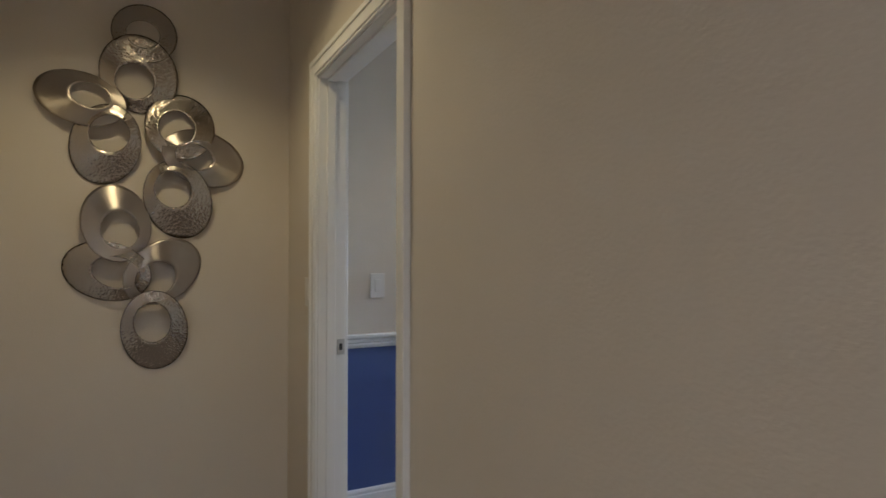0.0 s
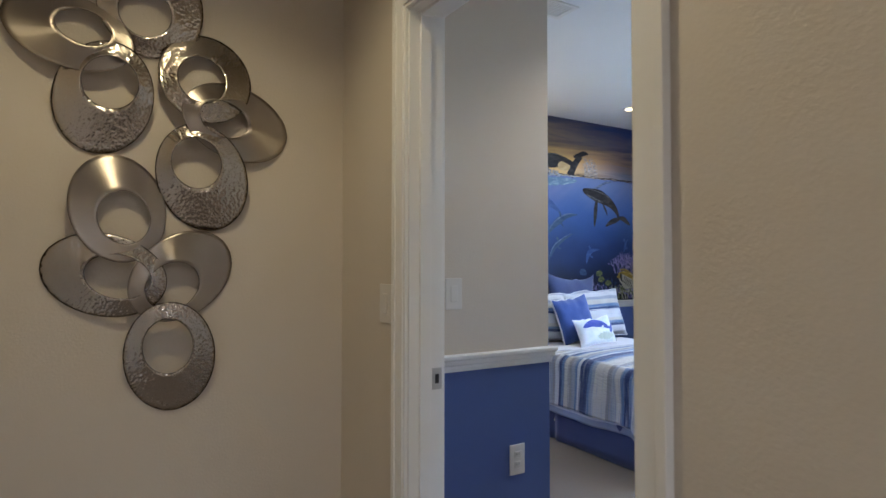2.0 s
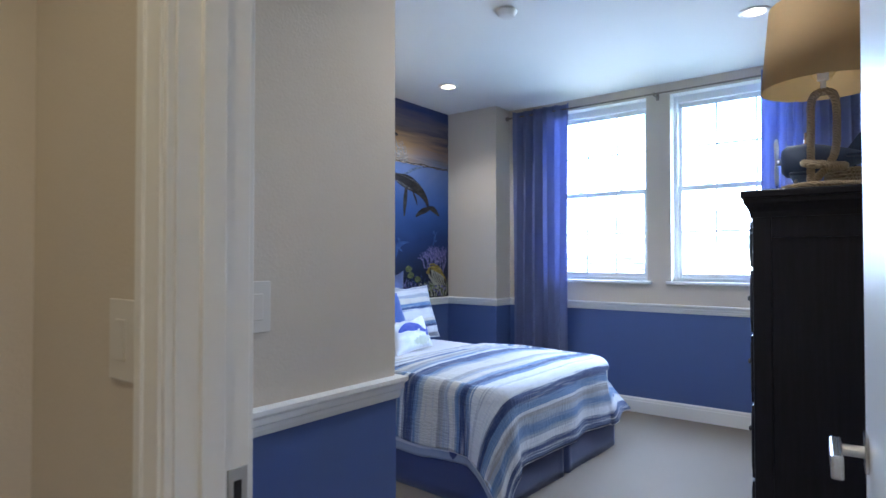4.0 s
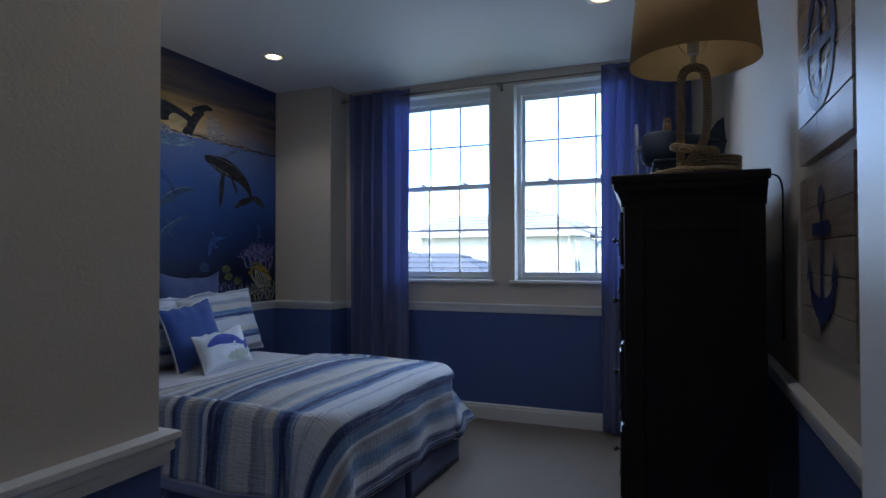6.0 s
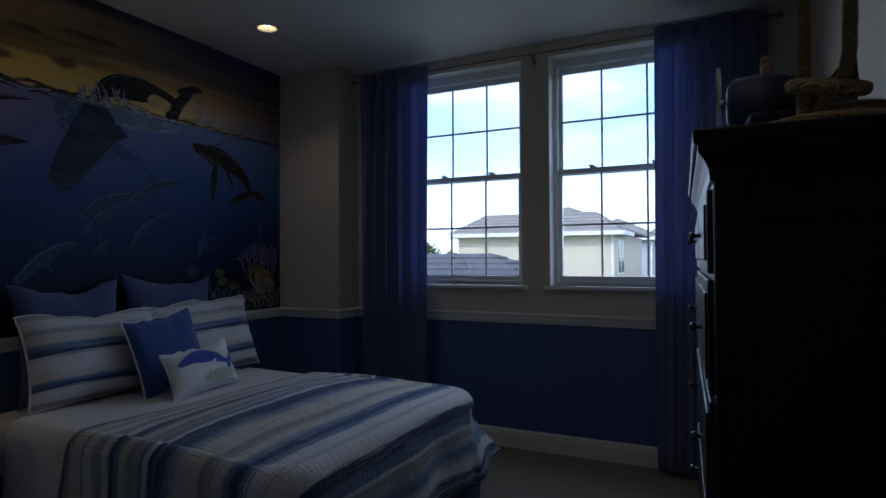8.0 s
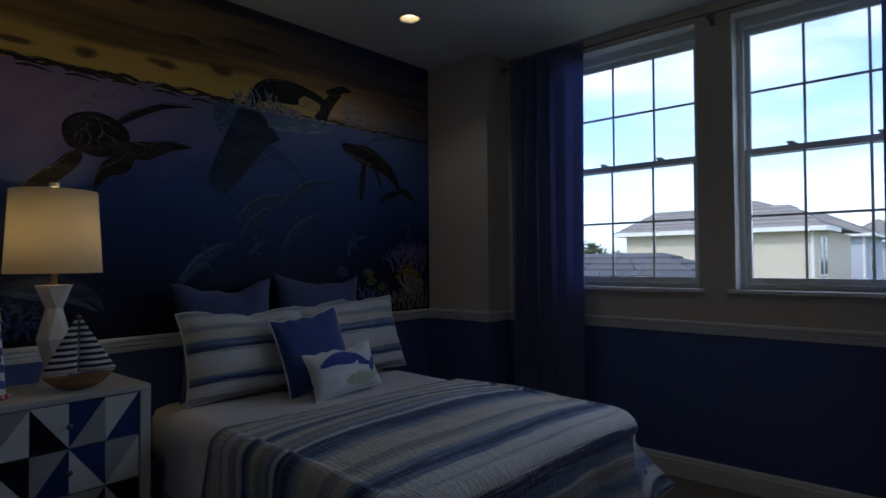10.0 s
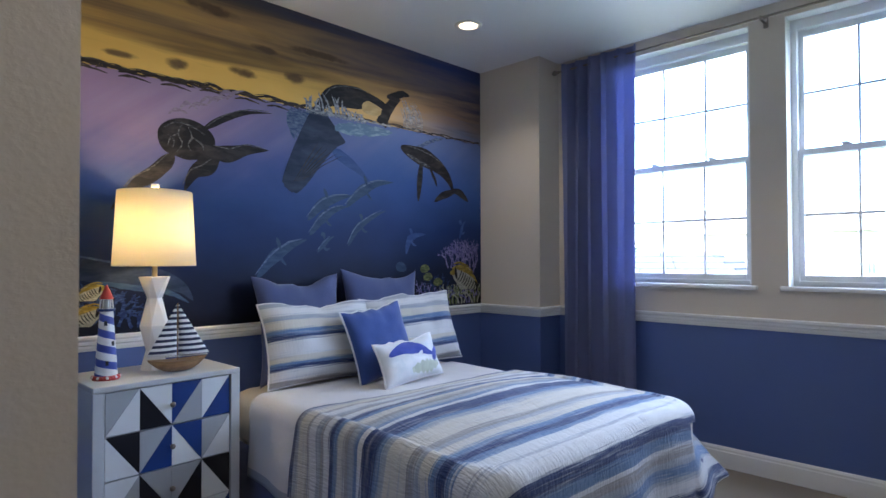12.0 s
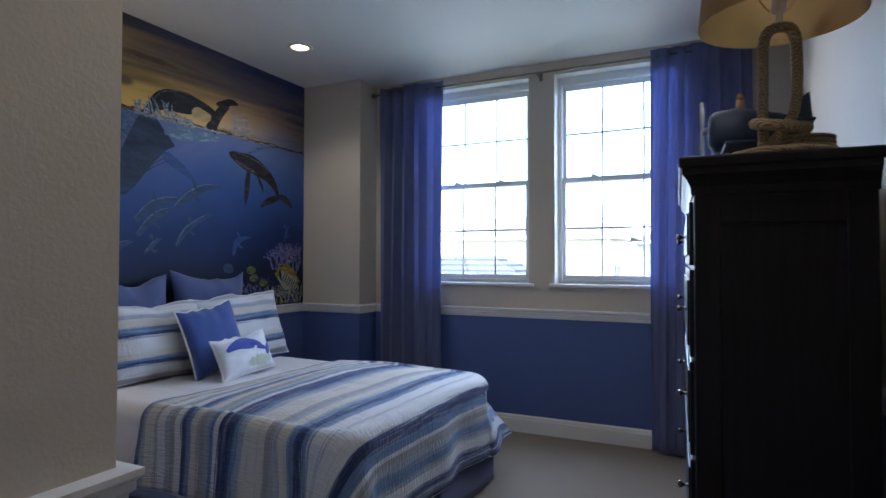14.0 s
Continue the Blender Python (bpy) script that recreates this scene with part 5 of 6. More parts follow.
for z, a in ((0.07, -100), (0.15, -60), (0.235, -110)):
    part("little_window", boxes((-0.006, 0.006, -0.003, 0.003, -0.010, 0.010), bevel=0.002), M_BLACK, lh).matrix_local = pose((0.041 - 0.05 * z) * math.cos(radians(a)), (0.041 - 0.05 * z) * math.sin(radians(a)), z, 0, 0, a + 90)

# ---- toy sailing boat ----
wd = Nodes("warm_oiled_wood")
wv = wd.noise(3.0, 5.0, wd.mapping((3.0, 30.0, 30.0)), 0.6, 1.0)
wd.base(wd.ramp(wv, [(0.3, (0.16, 0.085, 0.035)), (0.7, (0.30, 0.17, 0.075))]))
wd.bump(wv, 0.1, 0.001)
M_WOOD = wd.done(0.5)
sl = Nodes("striped_sail")
sz = sl.add("SeparateXYZ", Vector=sl.coords())
sl.base(sl.mix(sl.math("GREATER_THAN", sl.math("FRACT", sl.math("MULTIPLY", sz.outputs[2], 41.0)), 0.5), (0.76, 0.75, 0.72), (0.02, 0.025, 0.06)))
sl.bump(sl.noise(300.0, 2.0), 0.2, 0.001)
M_SAIL = sl.done(0.85)
boat = thing("toy_sailboat", (3.625, 6.80, NST), "toy sailing boat with wooden hull and striped sails", "toy boat", turn=-6)
bm = bmesh.new()
rows = []
for i in range(17):
    t = i / 16
    x = -0.125 + 0.25 * t
    half = 0.048 * math.sin(math.pi * (0.04 + 0.92 * t)) ** 0.8
    ztop = 0.052 + 0.010 * (2 * t - 1) ** 2
    zb = 0.001 + 0.036 * abs(2 * t - 1) ** 3
    rows.append([bm.verts.new((x * (1.0 if k in (0, 8) else 1 - 0.18 * math.sin(math.pi * k / 8)), -half * math.cos(math.pi * k / 8), ztop - (ztop - zb) * math.sin(math.pi * k / 8) ** 0.7)) for k in range(9)])
for a, b in zip(rows, rows[1:]):
    for k in range(8):
        bm.faces.new((a[k], a[k + 1], b[k + 1], b[k]))
    bm.faces.new((a[0], b[0], b[8], a[8]))
bm.faces.new(rows[0])
bm.faces.new(rows[-1])
part("hull", bm, M_WOOD, boat, "warm brown wooden hull", smooth=False)
part("mast", tube([(0, 0, 0.04), (0, 0, 0.305)], 0.0025, 8), M_WOOD, boat)
part("boom", tube([(-0.105, 0, 0.070), (0.130, 0, 0.066)], 0.003, 8), M_CERAMIC, boat)
for pts in (((-0.004, 0.300), (-0.004, 0.072), (-0.128, 0.074)), ((0.004, 0.300), (0.004, 0.070), (0.138, 0.072))):
    bm = bmesh.new()
    n = 12
    g = []
    for i in range(n + 1):
        t = i / n
        a, b = Vector(pts[0]).lerp(Vector(pts[1]), t), Vector(pts[0]).lerp(Vector(pts[2]), t)
        g.append([bm.verts.new((*(lambda q: (q.x, -0.014 * math.sin(math.pi * k / 6) * t))(a.lerp(b, k / 6)), a.lerp(b, k / 6).y)) for k in range(7)])
    for r, s in zip(g, g[1:]):
        for k in range(6):
            bm.faces.new((r[k], r[k + 1], s[k + 1], s[k]))
    bmesh.ops.remove_doubles(bm, verts=bm.verts, dist=0.0002)
    part("sail", bm, M_SAIL, boat, "white sail with navy stripes", smooth=True).modifiers.new("thickness", "SOLIDIFY").thickness = 0.0012

# ---- dresser ----
dk = Nodes("espresso_stained_wood")
dv = dk.noise(2.0, 5.0, dk.mapping((40.0, 40.0, 2.5)), 0.6, 0.6)
dk.base(dk.ramp(dv, [(0.3, (0.0045, 0.0035, 0.0055)), (0.75, (0.011, 0.009, 0.013))]))
dk.bump(dv, 0.06, 0.001)
dk.set(dk.bsdf, "Specular IOR Level", 0.3)
M_ESP = dk.done(dk.math("MULTIPLY_ADD", dv, 0.15, 0.36))
dr = thing("dresser", (3.70, 4.058, 0.0), "tall espresso-stained chest of drawers with dark metal knobs", "dresser", turn=3.3)
DW, DD = 1.07, 0.432
part("body", boxes((0.030, DW - 0.030, -DD + 0.01, -0.035, 0.06, 1.455), bevel=0.003), M_ESP, dr)
part("side_panel", boxes((0.026, 0.034, -DD + 0.012, -DD + 0.072, 0.07, 1.44), (0.026, 0.034, -0.095, -0.037, 0.07, 1.44), (0.026, 0.034, -DD + 0.072, -0.095, 1.36, 1.44), (0.026, 0.034, -DD + 0.072, -0.095, 0.07, 0.17), bevel=0.0025), M_ESP, dr)
part("base", boxes((0.018, DW - 0.018, -DD + 0.005, -0.022, 0.0, 0.075), bevel=0.005), M_ESP, dr)
cb = moulding([(0.030, -DD + 0.008), (0.030, -0.035), (DW - 0.030, -0.035), (DW - 0.030, -DD + 0.008)], [(0.0, 1.43), (0.006, 1.432), (0.008, 1.452), (0.016, 1.470), (0.026, 1.482), (0.026, 1.498), (0.0, 1.498)], -1.0)
part("cornice", cb, M_ESP, dr)
part("top", boxes((0.0, DW, -DD, 0.0, 1.498, 1.527), bevel=0.006), M_ESP, dr)
M_CHROME = paint("dark_metal_knob", (0.22, 0.21, 0.20), 0.25, 0.05, 100.0, 0.01, 1.0)
z = 1.425
for row, hgt in enumerate((0.175, 0.235, 0.25, 0.27, 0.29)):
    n = 2 if row < 1 else 1
    for c in range(n):
        a, b = 0.062 + c * (DW - 0.124) / n, 0.062 + (c + 1) * (DW - 0.124) / n
        d = part("drawer", boxes((a + 0.004, b - 0.004, -0.040, -0.024, z - hgt + 0.006, z - 0.006), (a + 0.030, b - 0.030, -0.026, -0.019, z - hgt + 0.032, z - 0.032), bevel=0.003), M_ESP, dr)
        for f in ((0.5,) if n == 2 else (0.2, 0.8)):
            part("knob", lathe([(0, 0.026), (0.007, 0.025), (0.010, 0.021), (0.009, 0.016), (0.004, 0.012), (0.004, 0.003), (0.008, 0.0), (0, 0.0)], 16), M_CHROME, d, "dark metal knob", smooth=True).matrix_local = pose(a + (b - a) * f, -0.019, z - hgt / 2, -90, 0, 0)
    z -= hgt

# ---- rope lamp on the dresser ----
DT = 1.527
rp = Nodes("natural_jute_rope")
rw = rp.add("TexWave", Scale=60.0, Distortion=3.0, Detail=3.0)
rp.tree.links.new(rp.mapping((1, 1, 1), (0, radians(35), radians(20))), rw.inputs["Vector"])
rp.base(rp.mix(rw.outputs["Fac"], (0.24, 0.17, 0.095), (0.42, 0.32, 0.19)))
rp.bump(rp.math("ADD", rw.outputs["Fac"], rp.noise(400.0, 3.0)), 0.7, 0.004)
M_ROPE = rp.done(0.9)
rl = thing("rope_lamp", (3.895, 3.82, DT), "knotted rope table lamp with burlap drum shade, unlit", "table lamp")


def rope(points, r, closed=False):
    """Three strands twisted round a line."""
    bm = bmesh.new()
    pts = [Vector(p) for p in points]
    n = len(pts)
    dist = 0.0
    lines = [[], [], []]
    for i, p in enumerate(pts):
        a, b = pts[i - 1 if i or closed else 0], pts[(i + 1) % n if closed else min(n - 1, i + 1)]
        d = (b - a).normalized()
        dist += (p - pts[i - 1]).length if i else 0.0
        side = d.cross(Vector((0.3, 0.9, 0.1))).normalized()
        oth = side.cross(d)
        for s in range(3):
            w = dist * 2 * math.pi / 0.042 + s * 2.094
            lines[s].append(p + (math.cos(w) * side + math.sin(w) * oth) * r * 0.26)
    for s in range(3):
        tube(lines[s], r * 0.76, 7, False, bm)
    return bm


part("rope_base", rope([((0.125 - 0.0035 * k / 6) * math.cos(k * 0.2618) if k < 24 else (0.125 - 0.036 * (k - 24) / 24) * math.cos(k * 0.2618), (0.125 if k < 24 else 0.125 - 0.036 * (k - 24) / 24) * math.sin(k * 0.2618), 0.013) for k in range(72)], 0.0125), M_ROPE, rl, "coiled rope foot", smooth=True)
part("foot_disc", lathe([(0, 0), (0.118, 0), (0.118, 0.012), (0.03, 0.022), (0, 0.022)], 36), M_ROPE, rl, smooth=True)
part("rope_loop", rope(curve_points([(0.0, 0.040, 0.03), (0.0, 0.040, 0.10), (0.0, 0.039, 0.21), (0.0, 0.037, 0.315), (0.0, 0.020, 0.352), (0.0, -0.020, 0.352), (0.0, -0.037, 0.315), (0.0, -0.039, 0.21), (0.0, -0.028, 0.12), (0.0, 0.020, 0.05), (0.0, 0.040, 0.025)], 8), 0.0145), M_ROPE, rl, "upright loop of jute rope", smooth=True)
part("knot", rope([(0.040 * math.cos(a), 0.060 * math.sin(a), 0.096 + 0.012 * math.sin(a + 0.6)) for a in np.linspace(0, 6.28, 40)], 0.0150), M_ROPE, rl, smooth=True)
part("socket", lathe([(0.008, 0.355), (0.008, 0.395), (0.018, 0.398), (0.018, 0.44), (0.024, 0.442), (0.024, 0.47), (0, 0.47)], 16), M_CERAMIC, rl, "white lamp socket")
part("harp", tube(curve_points([(0.0, -0.022, 0.40), (0.0, -0.055, 0.47), (0.0, -0.045, 0.62), (0.0, 0.0, 0.665), (0.0, 0.045, 0.62), (0.0, 0.055, 0.47), (0.0, 0.022, 0.40)], 6), 0.0022, 6), M_BRASS, rl, smooth=True)
part("bulb", lathe([(0, 0.47), (0.014, 0.475), (0.030, 0.53), (0.028, 0.56), (0.016, 0.58), (0, 0.585)], 16), M_CERAMIC, rl, smooth=True)
part("shade", shade(0.196, 0.168, 0.372, 0.672), M_BURLAP, rl, "burlap drum shade", smooth=True)
part("cord", tube(curve_points([(0.10, -0.10, 0.006), (0.05, -0.18, 0.006), (0.02, -0.240, -0.01), (0.015, -0.246, -0.16), (0.02, -0.246, -0.5)], 8), 0.003, 6), M_BLACK, rl)

# ---- wooden aeroplane and round box on the dresser ----
M_TEALWOOD = paint("worn_navy_paint", (0.030, 0.045, 0.085), 0.6, 0.25, 60.0, 0.15)
M_STEEL = paint("brushed_steel", (0.55, 0.56, 0.58), 0.3, 0.05, 200.0, 0.02, 1.0)
ap = thing("toy_aeroplane", (4.26, 3.868, DT), "navy painted wooden toy aeroplane with metal propeller", "toy aeroplane", turn=-86)
part("body", lathe([(0, -0.130), (0.048, -0.128), (0.066, -0.11), (0.072, -0.05), (0.066, 0.0), (0.046, 0.08), (0.024, 0.15), (0, 0.155)], 28), M_TEALWOOD, ap, smooth=True).matrix_local = pose(0, 0, 0.165, 0, 90, 0)
part("wing", boxes((-0.095, -0.010, -0.185, 0.185, 0.087, 0.100), bevel=0.006), M_TEALWOOD, ap)
for y in (-0.05, 0.05):
    part("wheel_strut", tube([(-0.085, y, 0.028), (-0.075, y * 0.8, 0.092)], 0.005, 8), M_STEEL, ap, "bright metal strut")
    part("wheel", lathe([(0, -0.010), (0.025, -0.010), (0.030, 0.0), (0.025, 0.010), (0, 0.010)], 24), M_BLACK, ap, smooth=True).matrix_local = pose(-0.085, y, 0.030, 90, 0, 0)
part("axle", tube([(-0.085, -0.055, 0.030), (-0.085, 0.055, 0.030)], 0.004, 8), M_STEEL, ap)
part("tail_skid", boxes((0.115, 0.130, -0.006, 0.006, 0.0, 0.160), bevel=0.003), M_TEALWOOD, ap)
part("tail_wing", boxes((0.095, 0.160, -0.09, 0.09, 0.163, 0.174), bevel=0.004), M_TEALWOOD, ap)
bm = bmesh.new()
fin = [(0.080, 0.182), (0.105, 0.210), (0.138, 0.258), (0.160, 0.272), (0.164, 0.220), (0.168, 0.172), (0.158, 0.137), (0.130, 0.145)]
for y in (-0.006, 0.006):
    bm.faces.new([bm.verts.new((x, y, z)) for x, z in fin])
bm.verts.ensure_lookup_table()
for k in range(8):
    bm.faces.new((bm.verts[k], bm.verts[(k + 1) % 8], bm.verts[8 + (k + 1) % 8], bm.verts[8 + k]))
part("rudder", bm, M_TEALWOOD, ap)
blade = [(0.0, 0.007), (0.03, 0.013), (0.065, 0.015), (0.092, 0.010), (0.100, 0.0)]
for s in (1, -1):
    bm = bmesh.new()
    rows = [[bm.verts.new((-0.148 + e * 0.003 + w * 0.35 * k, w * k, 0.169 + s * q)) for k, e in ((-1, -1), (1, -1), (1, 1), (-1, 1))] for q, w in blade]
    for r, t in zip(rows, rows[1:]):
        for k in range(4):
            bm.faces.new((r[k], r[(k + 1) % 4], t[(k + 1) % 4], t[k]))
    part("propeller_blade", bm, M_STEEL, ap, "bright metal propeller blade")
part("hub", lathe([(0, 0), (0.015, 0.002), (0.012, 0.018), (0, 0.024)], 16), M_STEEL, ap, smooth=True).matrix_local = pose(-0.130, 0, 0.169, 0, -90, 0)
part("pilot_peg", lathe([(0, 0.165), (0.014, 0.165), (0.014, 0.205), (0.010, 0.213), (0.013, 0.221), (0.011, 0.231), (0, 0.233)], 16), M_WOOD, ap, "natural wood peg").matrix_local = pose(-0.035, 0, 0.052)
rb = thing("woven_basket", (4.13, 3.75, DT), "round natural woven basket standing on the dresser", "basket")
part("wall", lathe([(0, 0), (0.078, 0.0), (0.083, 0.006), (0.085, 0.05), (0.083, 0.100), (0.077, 0.100), (0.079, 0.05), (0.075, 0.008), (0, 0.008)], 40), M_ROPE, rb, smooth=True)
for k in range(8):
    part("coil", tube([(0.084 * math.cos(a), 0.084 * math.sin(a), 0.007 + 0.0125 * k) for a in np.linspace(0, 2 * math.pi, 37)[:-1]], 0.0058, 6, True), M_ROPE, rb, smooth=True)

# ---- plank pictures ----
pk = Nodes("weathered_plank_print")
pz = pk.add("SeparateXYZ", Vector=pk.coords())
grain = pk.noise(2.0, 6.0, pk.mapping((5.0, 5.0, 60.0)), 0.65, 0.8)
blot = pk.noise(4.0, 3.0)
pk.base(pk.mix(pk.ramp(blot, [(0.4, (0, 0, 0)), (0.7, (0.7, 0.7, 0.7))]), pk.ramp(grain, [(0.3, (0.12, 0.085, 0.06)), (0.7, (0.36, 0.28, 0.21))]), (0.50, 0.44, 0.37)))
pk.bump(grain, 0.15, 0.002)
M_PLANK = pk.done(0.28)
M_INDIGO = paint("indigo_print", (0.022, 0.03, 0.13), 0.4, 0.2, 90.0, 0.02)


def plank_picture(x0, x1, z0, z1, label, group="plank pictures on the wall"):
    t = thing("plank_picture", ((x0 + x1) / 2, Y_RIGHT, (z0 + z1) / 2), label, "picture", group)
    w, h = (x1 - x0) / 2, (z1 - z0) / 2
    for k in range(5):
        a = -h + 2 * h * k / 5
        part("plank", boxes((-w, w, 0.0, 0.020 + 0.0008 * (k % 2), a + 0.0012, a + 2 * h / 5 - 0.0012), bevel=0.001), M_PLANK, t)
    return t


PF = 0.0235


def flat(outline, parent, name, y=PF, material=None):
    """A printed flat shape in the picture's face."""
    bm = bmesh.new()
    bm.faces.new([bm.verts.new((x, y, z)) for x, z in outline])
    return part(name, bm, material or M_INDIGO, parent)


def flat_ring(cx, cz, r0, r1, parent, name, y=PF):
    bm = bmesh.new()
    a = [[bm.verts.new((cx + r * math.cos(k * 0.157), y, cz + r * math.sin(k * 0.157))) for k in range(40)] for r in (r0, r1)]
    for k in range(40):
        bm.faces.new((a[0][k], a[0][(k + 1) % 40], a[1][(k + 1) % 40], a[1][k]))
    return part(name, bm, M_INDIGO, parent)


comp = plank_picture(3.145, 3.640, 1.512, 1.99, "weathered plank picture with an indigo compass")
flat_ring(0.0, 0.0, 0.115, 0.145, comp, "compass_ring")
flat_ring(0.0, 0.0, 0.088, 0.096, comp, "compass_ring")
for k in range(4):
    a = k * math.pi / 2 + 0.12
    tip, s = 0.20 if k % 2 == 0 else 0.19, 0.022
    flat([(tip * math.cos(a), tip * math.sin(a)), (s * math.cos(a + 0.8), s * math.sin(a + 0.8)), (0, 0), (s * math.cos(a - 0.8), s * math.sin(a - 0.8))], comp, "compass_point", PF + 0.0012)
anc = plank_picture(3.145, 3.640, 1.080, 1.475, "weathered plank picture with an indigo anchor")
flat_ring(0.0, 0.128, 0.016, 0.031, anc, "anchor_ring")
flat([(-0.009, 0.100), (0.009, 0.100), (0.015, -0.10), (-0.015, -0.10)], anc, "anchor_shank")
flat([(-0.078, 0.050), (0.078, 0.050), (0.084, 0.078), (-0.084, 0.078)], anc, "anchor_stock", PF + 0.0012)
bm = bmesh.new()
rr = []
for k in range(25):
    a = math.pi * (1.0 + k / 24)
    rr.append((bm.verts.new((0.124 * math.cos(a), PF + 0.0006, -0.045 + 0.100 * math.sin(a))), bm.verts.new((0.106 * math.cos(a), PF + 0.0006, -0.045 + 0.046 * math.sin(a)))))
for a, b in zip(rr, rr[1:]):
    bm.faces.new((a[0], b[0], b[1], a[1]))
part("anchor_arm", bm, M_INDIGO, anc)
for s in (-1, 1):
    flat([(s * 0.122, 0.006), (s * 0.145, -0.062), (s * 0.120, -0.050), (s * 0.092, -0.058)], anc, "anchor_fluke", PF + 0.0018)
flat([(-0.055, -0.122), (0.055, -0.122), (0.012, -0.152), (0.0, -0.180), (-0.012, -0.152)], anc, "anchor_crown", PF + 0.0018)
plank_picture(2.60, 3.095, 1.512, 1.99, "weathered plank picture beside the compass")
plank_picture(2.60, 3.095, 1.080, 1.475, "weathered plank picture beside the anchor")

# ---- metal ring sculpture ----
def steel(name, hammered):
    n = Nodes(name)
    slow = n.noise(6.0, 3.0)
    n.base(n.mix(slow, (0.36, 0.315, 0.265), (0.50, 0.445, 0.38)))
    swirl = n.add("Tangent")
    swirl.direction_type, swirl.axis = "RADIAL", "Y"
    n.tree.links.new(swirl.outputs[0], n.bsdf.inputs["Tangent"])
    if hammered:
        v = n.add("TexVoronoi", Scale=105.0)
        v.feature = "SMOOTH_F1"
        n.tree.links.new(n.coords(), v.inputs["Vector"])
        n.bump(n.math("ADD", v.outputs["Distance"], n.math("MULTIPLY", n.noise(34.0, 3.0), 0.7)), 0.38, 0.006)
        n.set(n.bsdf, "Anisotropic", 0.2)
        return n.done(0.19, 1.0)
    g = n.noise(1.0, 3.0, n.mapping((8.0, 8.0, 420.0)))
    n.bump(g, 0.08, 0.002)
    n.set(n.bsdf, "Anisotropic", 0.9)
    n.set(n.bsdf, "Anisotropic Rotation", 0.25)
    return n.done(0.34, 1.0)


M_HAMMER, M_BRUSH = steel("hammered_steel", True), steel("brushed_steel_sheet", False)
M_EDGE = paint("dark_burnt_edge", (0.14, 0.115, 0.095), 0.4, 0.1, 200.0, 0.05, 0.9)
art = tagged(thing("metal_wall_art", (0, Y_ART, 0), "", ""), "wall sculpture of eleven interlinked brushed and hammered steel rings", "wall art")
# centre x and z, half width and height before turning, turn, hole offset x and z, hole half width and height, side that stands proud, hammered
RINGS = ((1.194, 2.328, 0.134, 0.139, 0, -0.007, -0.012, 0.068, 0.065, 270, 1), (1.174, 2.137, 0.158, 0.172, 15, -0.018, -0.036, 0.077, 0.076, 90, 1), (0.950, 2.003, 0.178, 0.118, -16, 0.038, 0.012, 0.078, 0.056, 300, 0),
         (1.045, 1.809, 0.138, 0.176, -12, 0.016, 0.044, 0.078, 0.080, 60, 1), (1.345, 1.918, 0.150, 0.155, 0, -0.016, -0.010, 0.076, 0.080, 250, 1), (1.448, 1.778, 0.184, 0.130, -14, -0.046, 0.004, 0.082, 0.062, 190, 0),
         (1.339, 1.578, 0.142, 0.181, 18, -0.024, 0.046, 0.076, 0.084, 60, 1), (1.090, 1.463, 0.136, 0.174, 12, 0.015, -0.030, 0.074, 0.086, 235, 0), (1.057, 1.250, 0.176, 0.128, -16, 0.034, -0.004, 0.094, 0.068, 30, 1),
         (1.278, 1.248, 0.176, 0.132, 38, -0.030, -0.034, 0.086, 0.074, 160, 0), (1.246, 0.982, 0.137, 0.181, 6, -0.010, 0.036, 0.074, 0.090, 75, 1))
for k, (cx, cz, rx, rz, turn, hx, hz, ra, rb2, proud, ham) in enumerate(RINGS):
    n, m = 72, 8
    ct, st = math.cos(radians(turn)), math.sin(radians(turn))

    def spot(i, f):
        """A point of the dished sheet: f runs from the raised rim of the hole to the outer edge."""
        a = 2 * math.pi * i / n
        px, pz = rx * math.cos(a), rz * math.sin(a)
        ox, oz = px * ct - pz * st, px * st + pz * ct
        hxr, hzr = ra * math.cos(a), rb2 * math.sin(a)
        ix, iz = hx + hxr * ct - hzr * st, hz + hxr * st + hzr * ct
        x, z = ix + (ox - ix) * f, iz + (oz - iz) * f
        lean = 0.024 * (x * math.cos(radians(proud)) + z * math.sin(radians(proud))) / 0.15
        return (x, -max(0.006, 0.030 + lean + 0.018 * (1 - f) ** 1.3), z)

    bm = bmesh.new()
    loops = [[bm.verts.new(spot(i, j / m)) for j in range(m + 1)] for i in range(n)]
    for i in range(n):
        a, b = loops[i], loops[(i + 1) % n]
        for j in range(m):
            bm.faces.new((a[j], a[j + 1], b[j + 1], b[j]))
    ring = part("ring", bm, M_HAMMER if ham else M_BRUSH, art, "hammered steel ring" if ham else "brushed steel ring", smooth=True)
    ring.location = (cx, 0, cz)
    ring.modifiers.new("thickness", "SOLIDIFY").thickness = 0.002
    for f in (0, 1):
        part("edge_wire", tube([spot(i, f) for i in range(n)], 0.0008, 5, True), M_EDGE, ring)

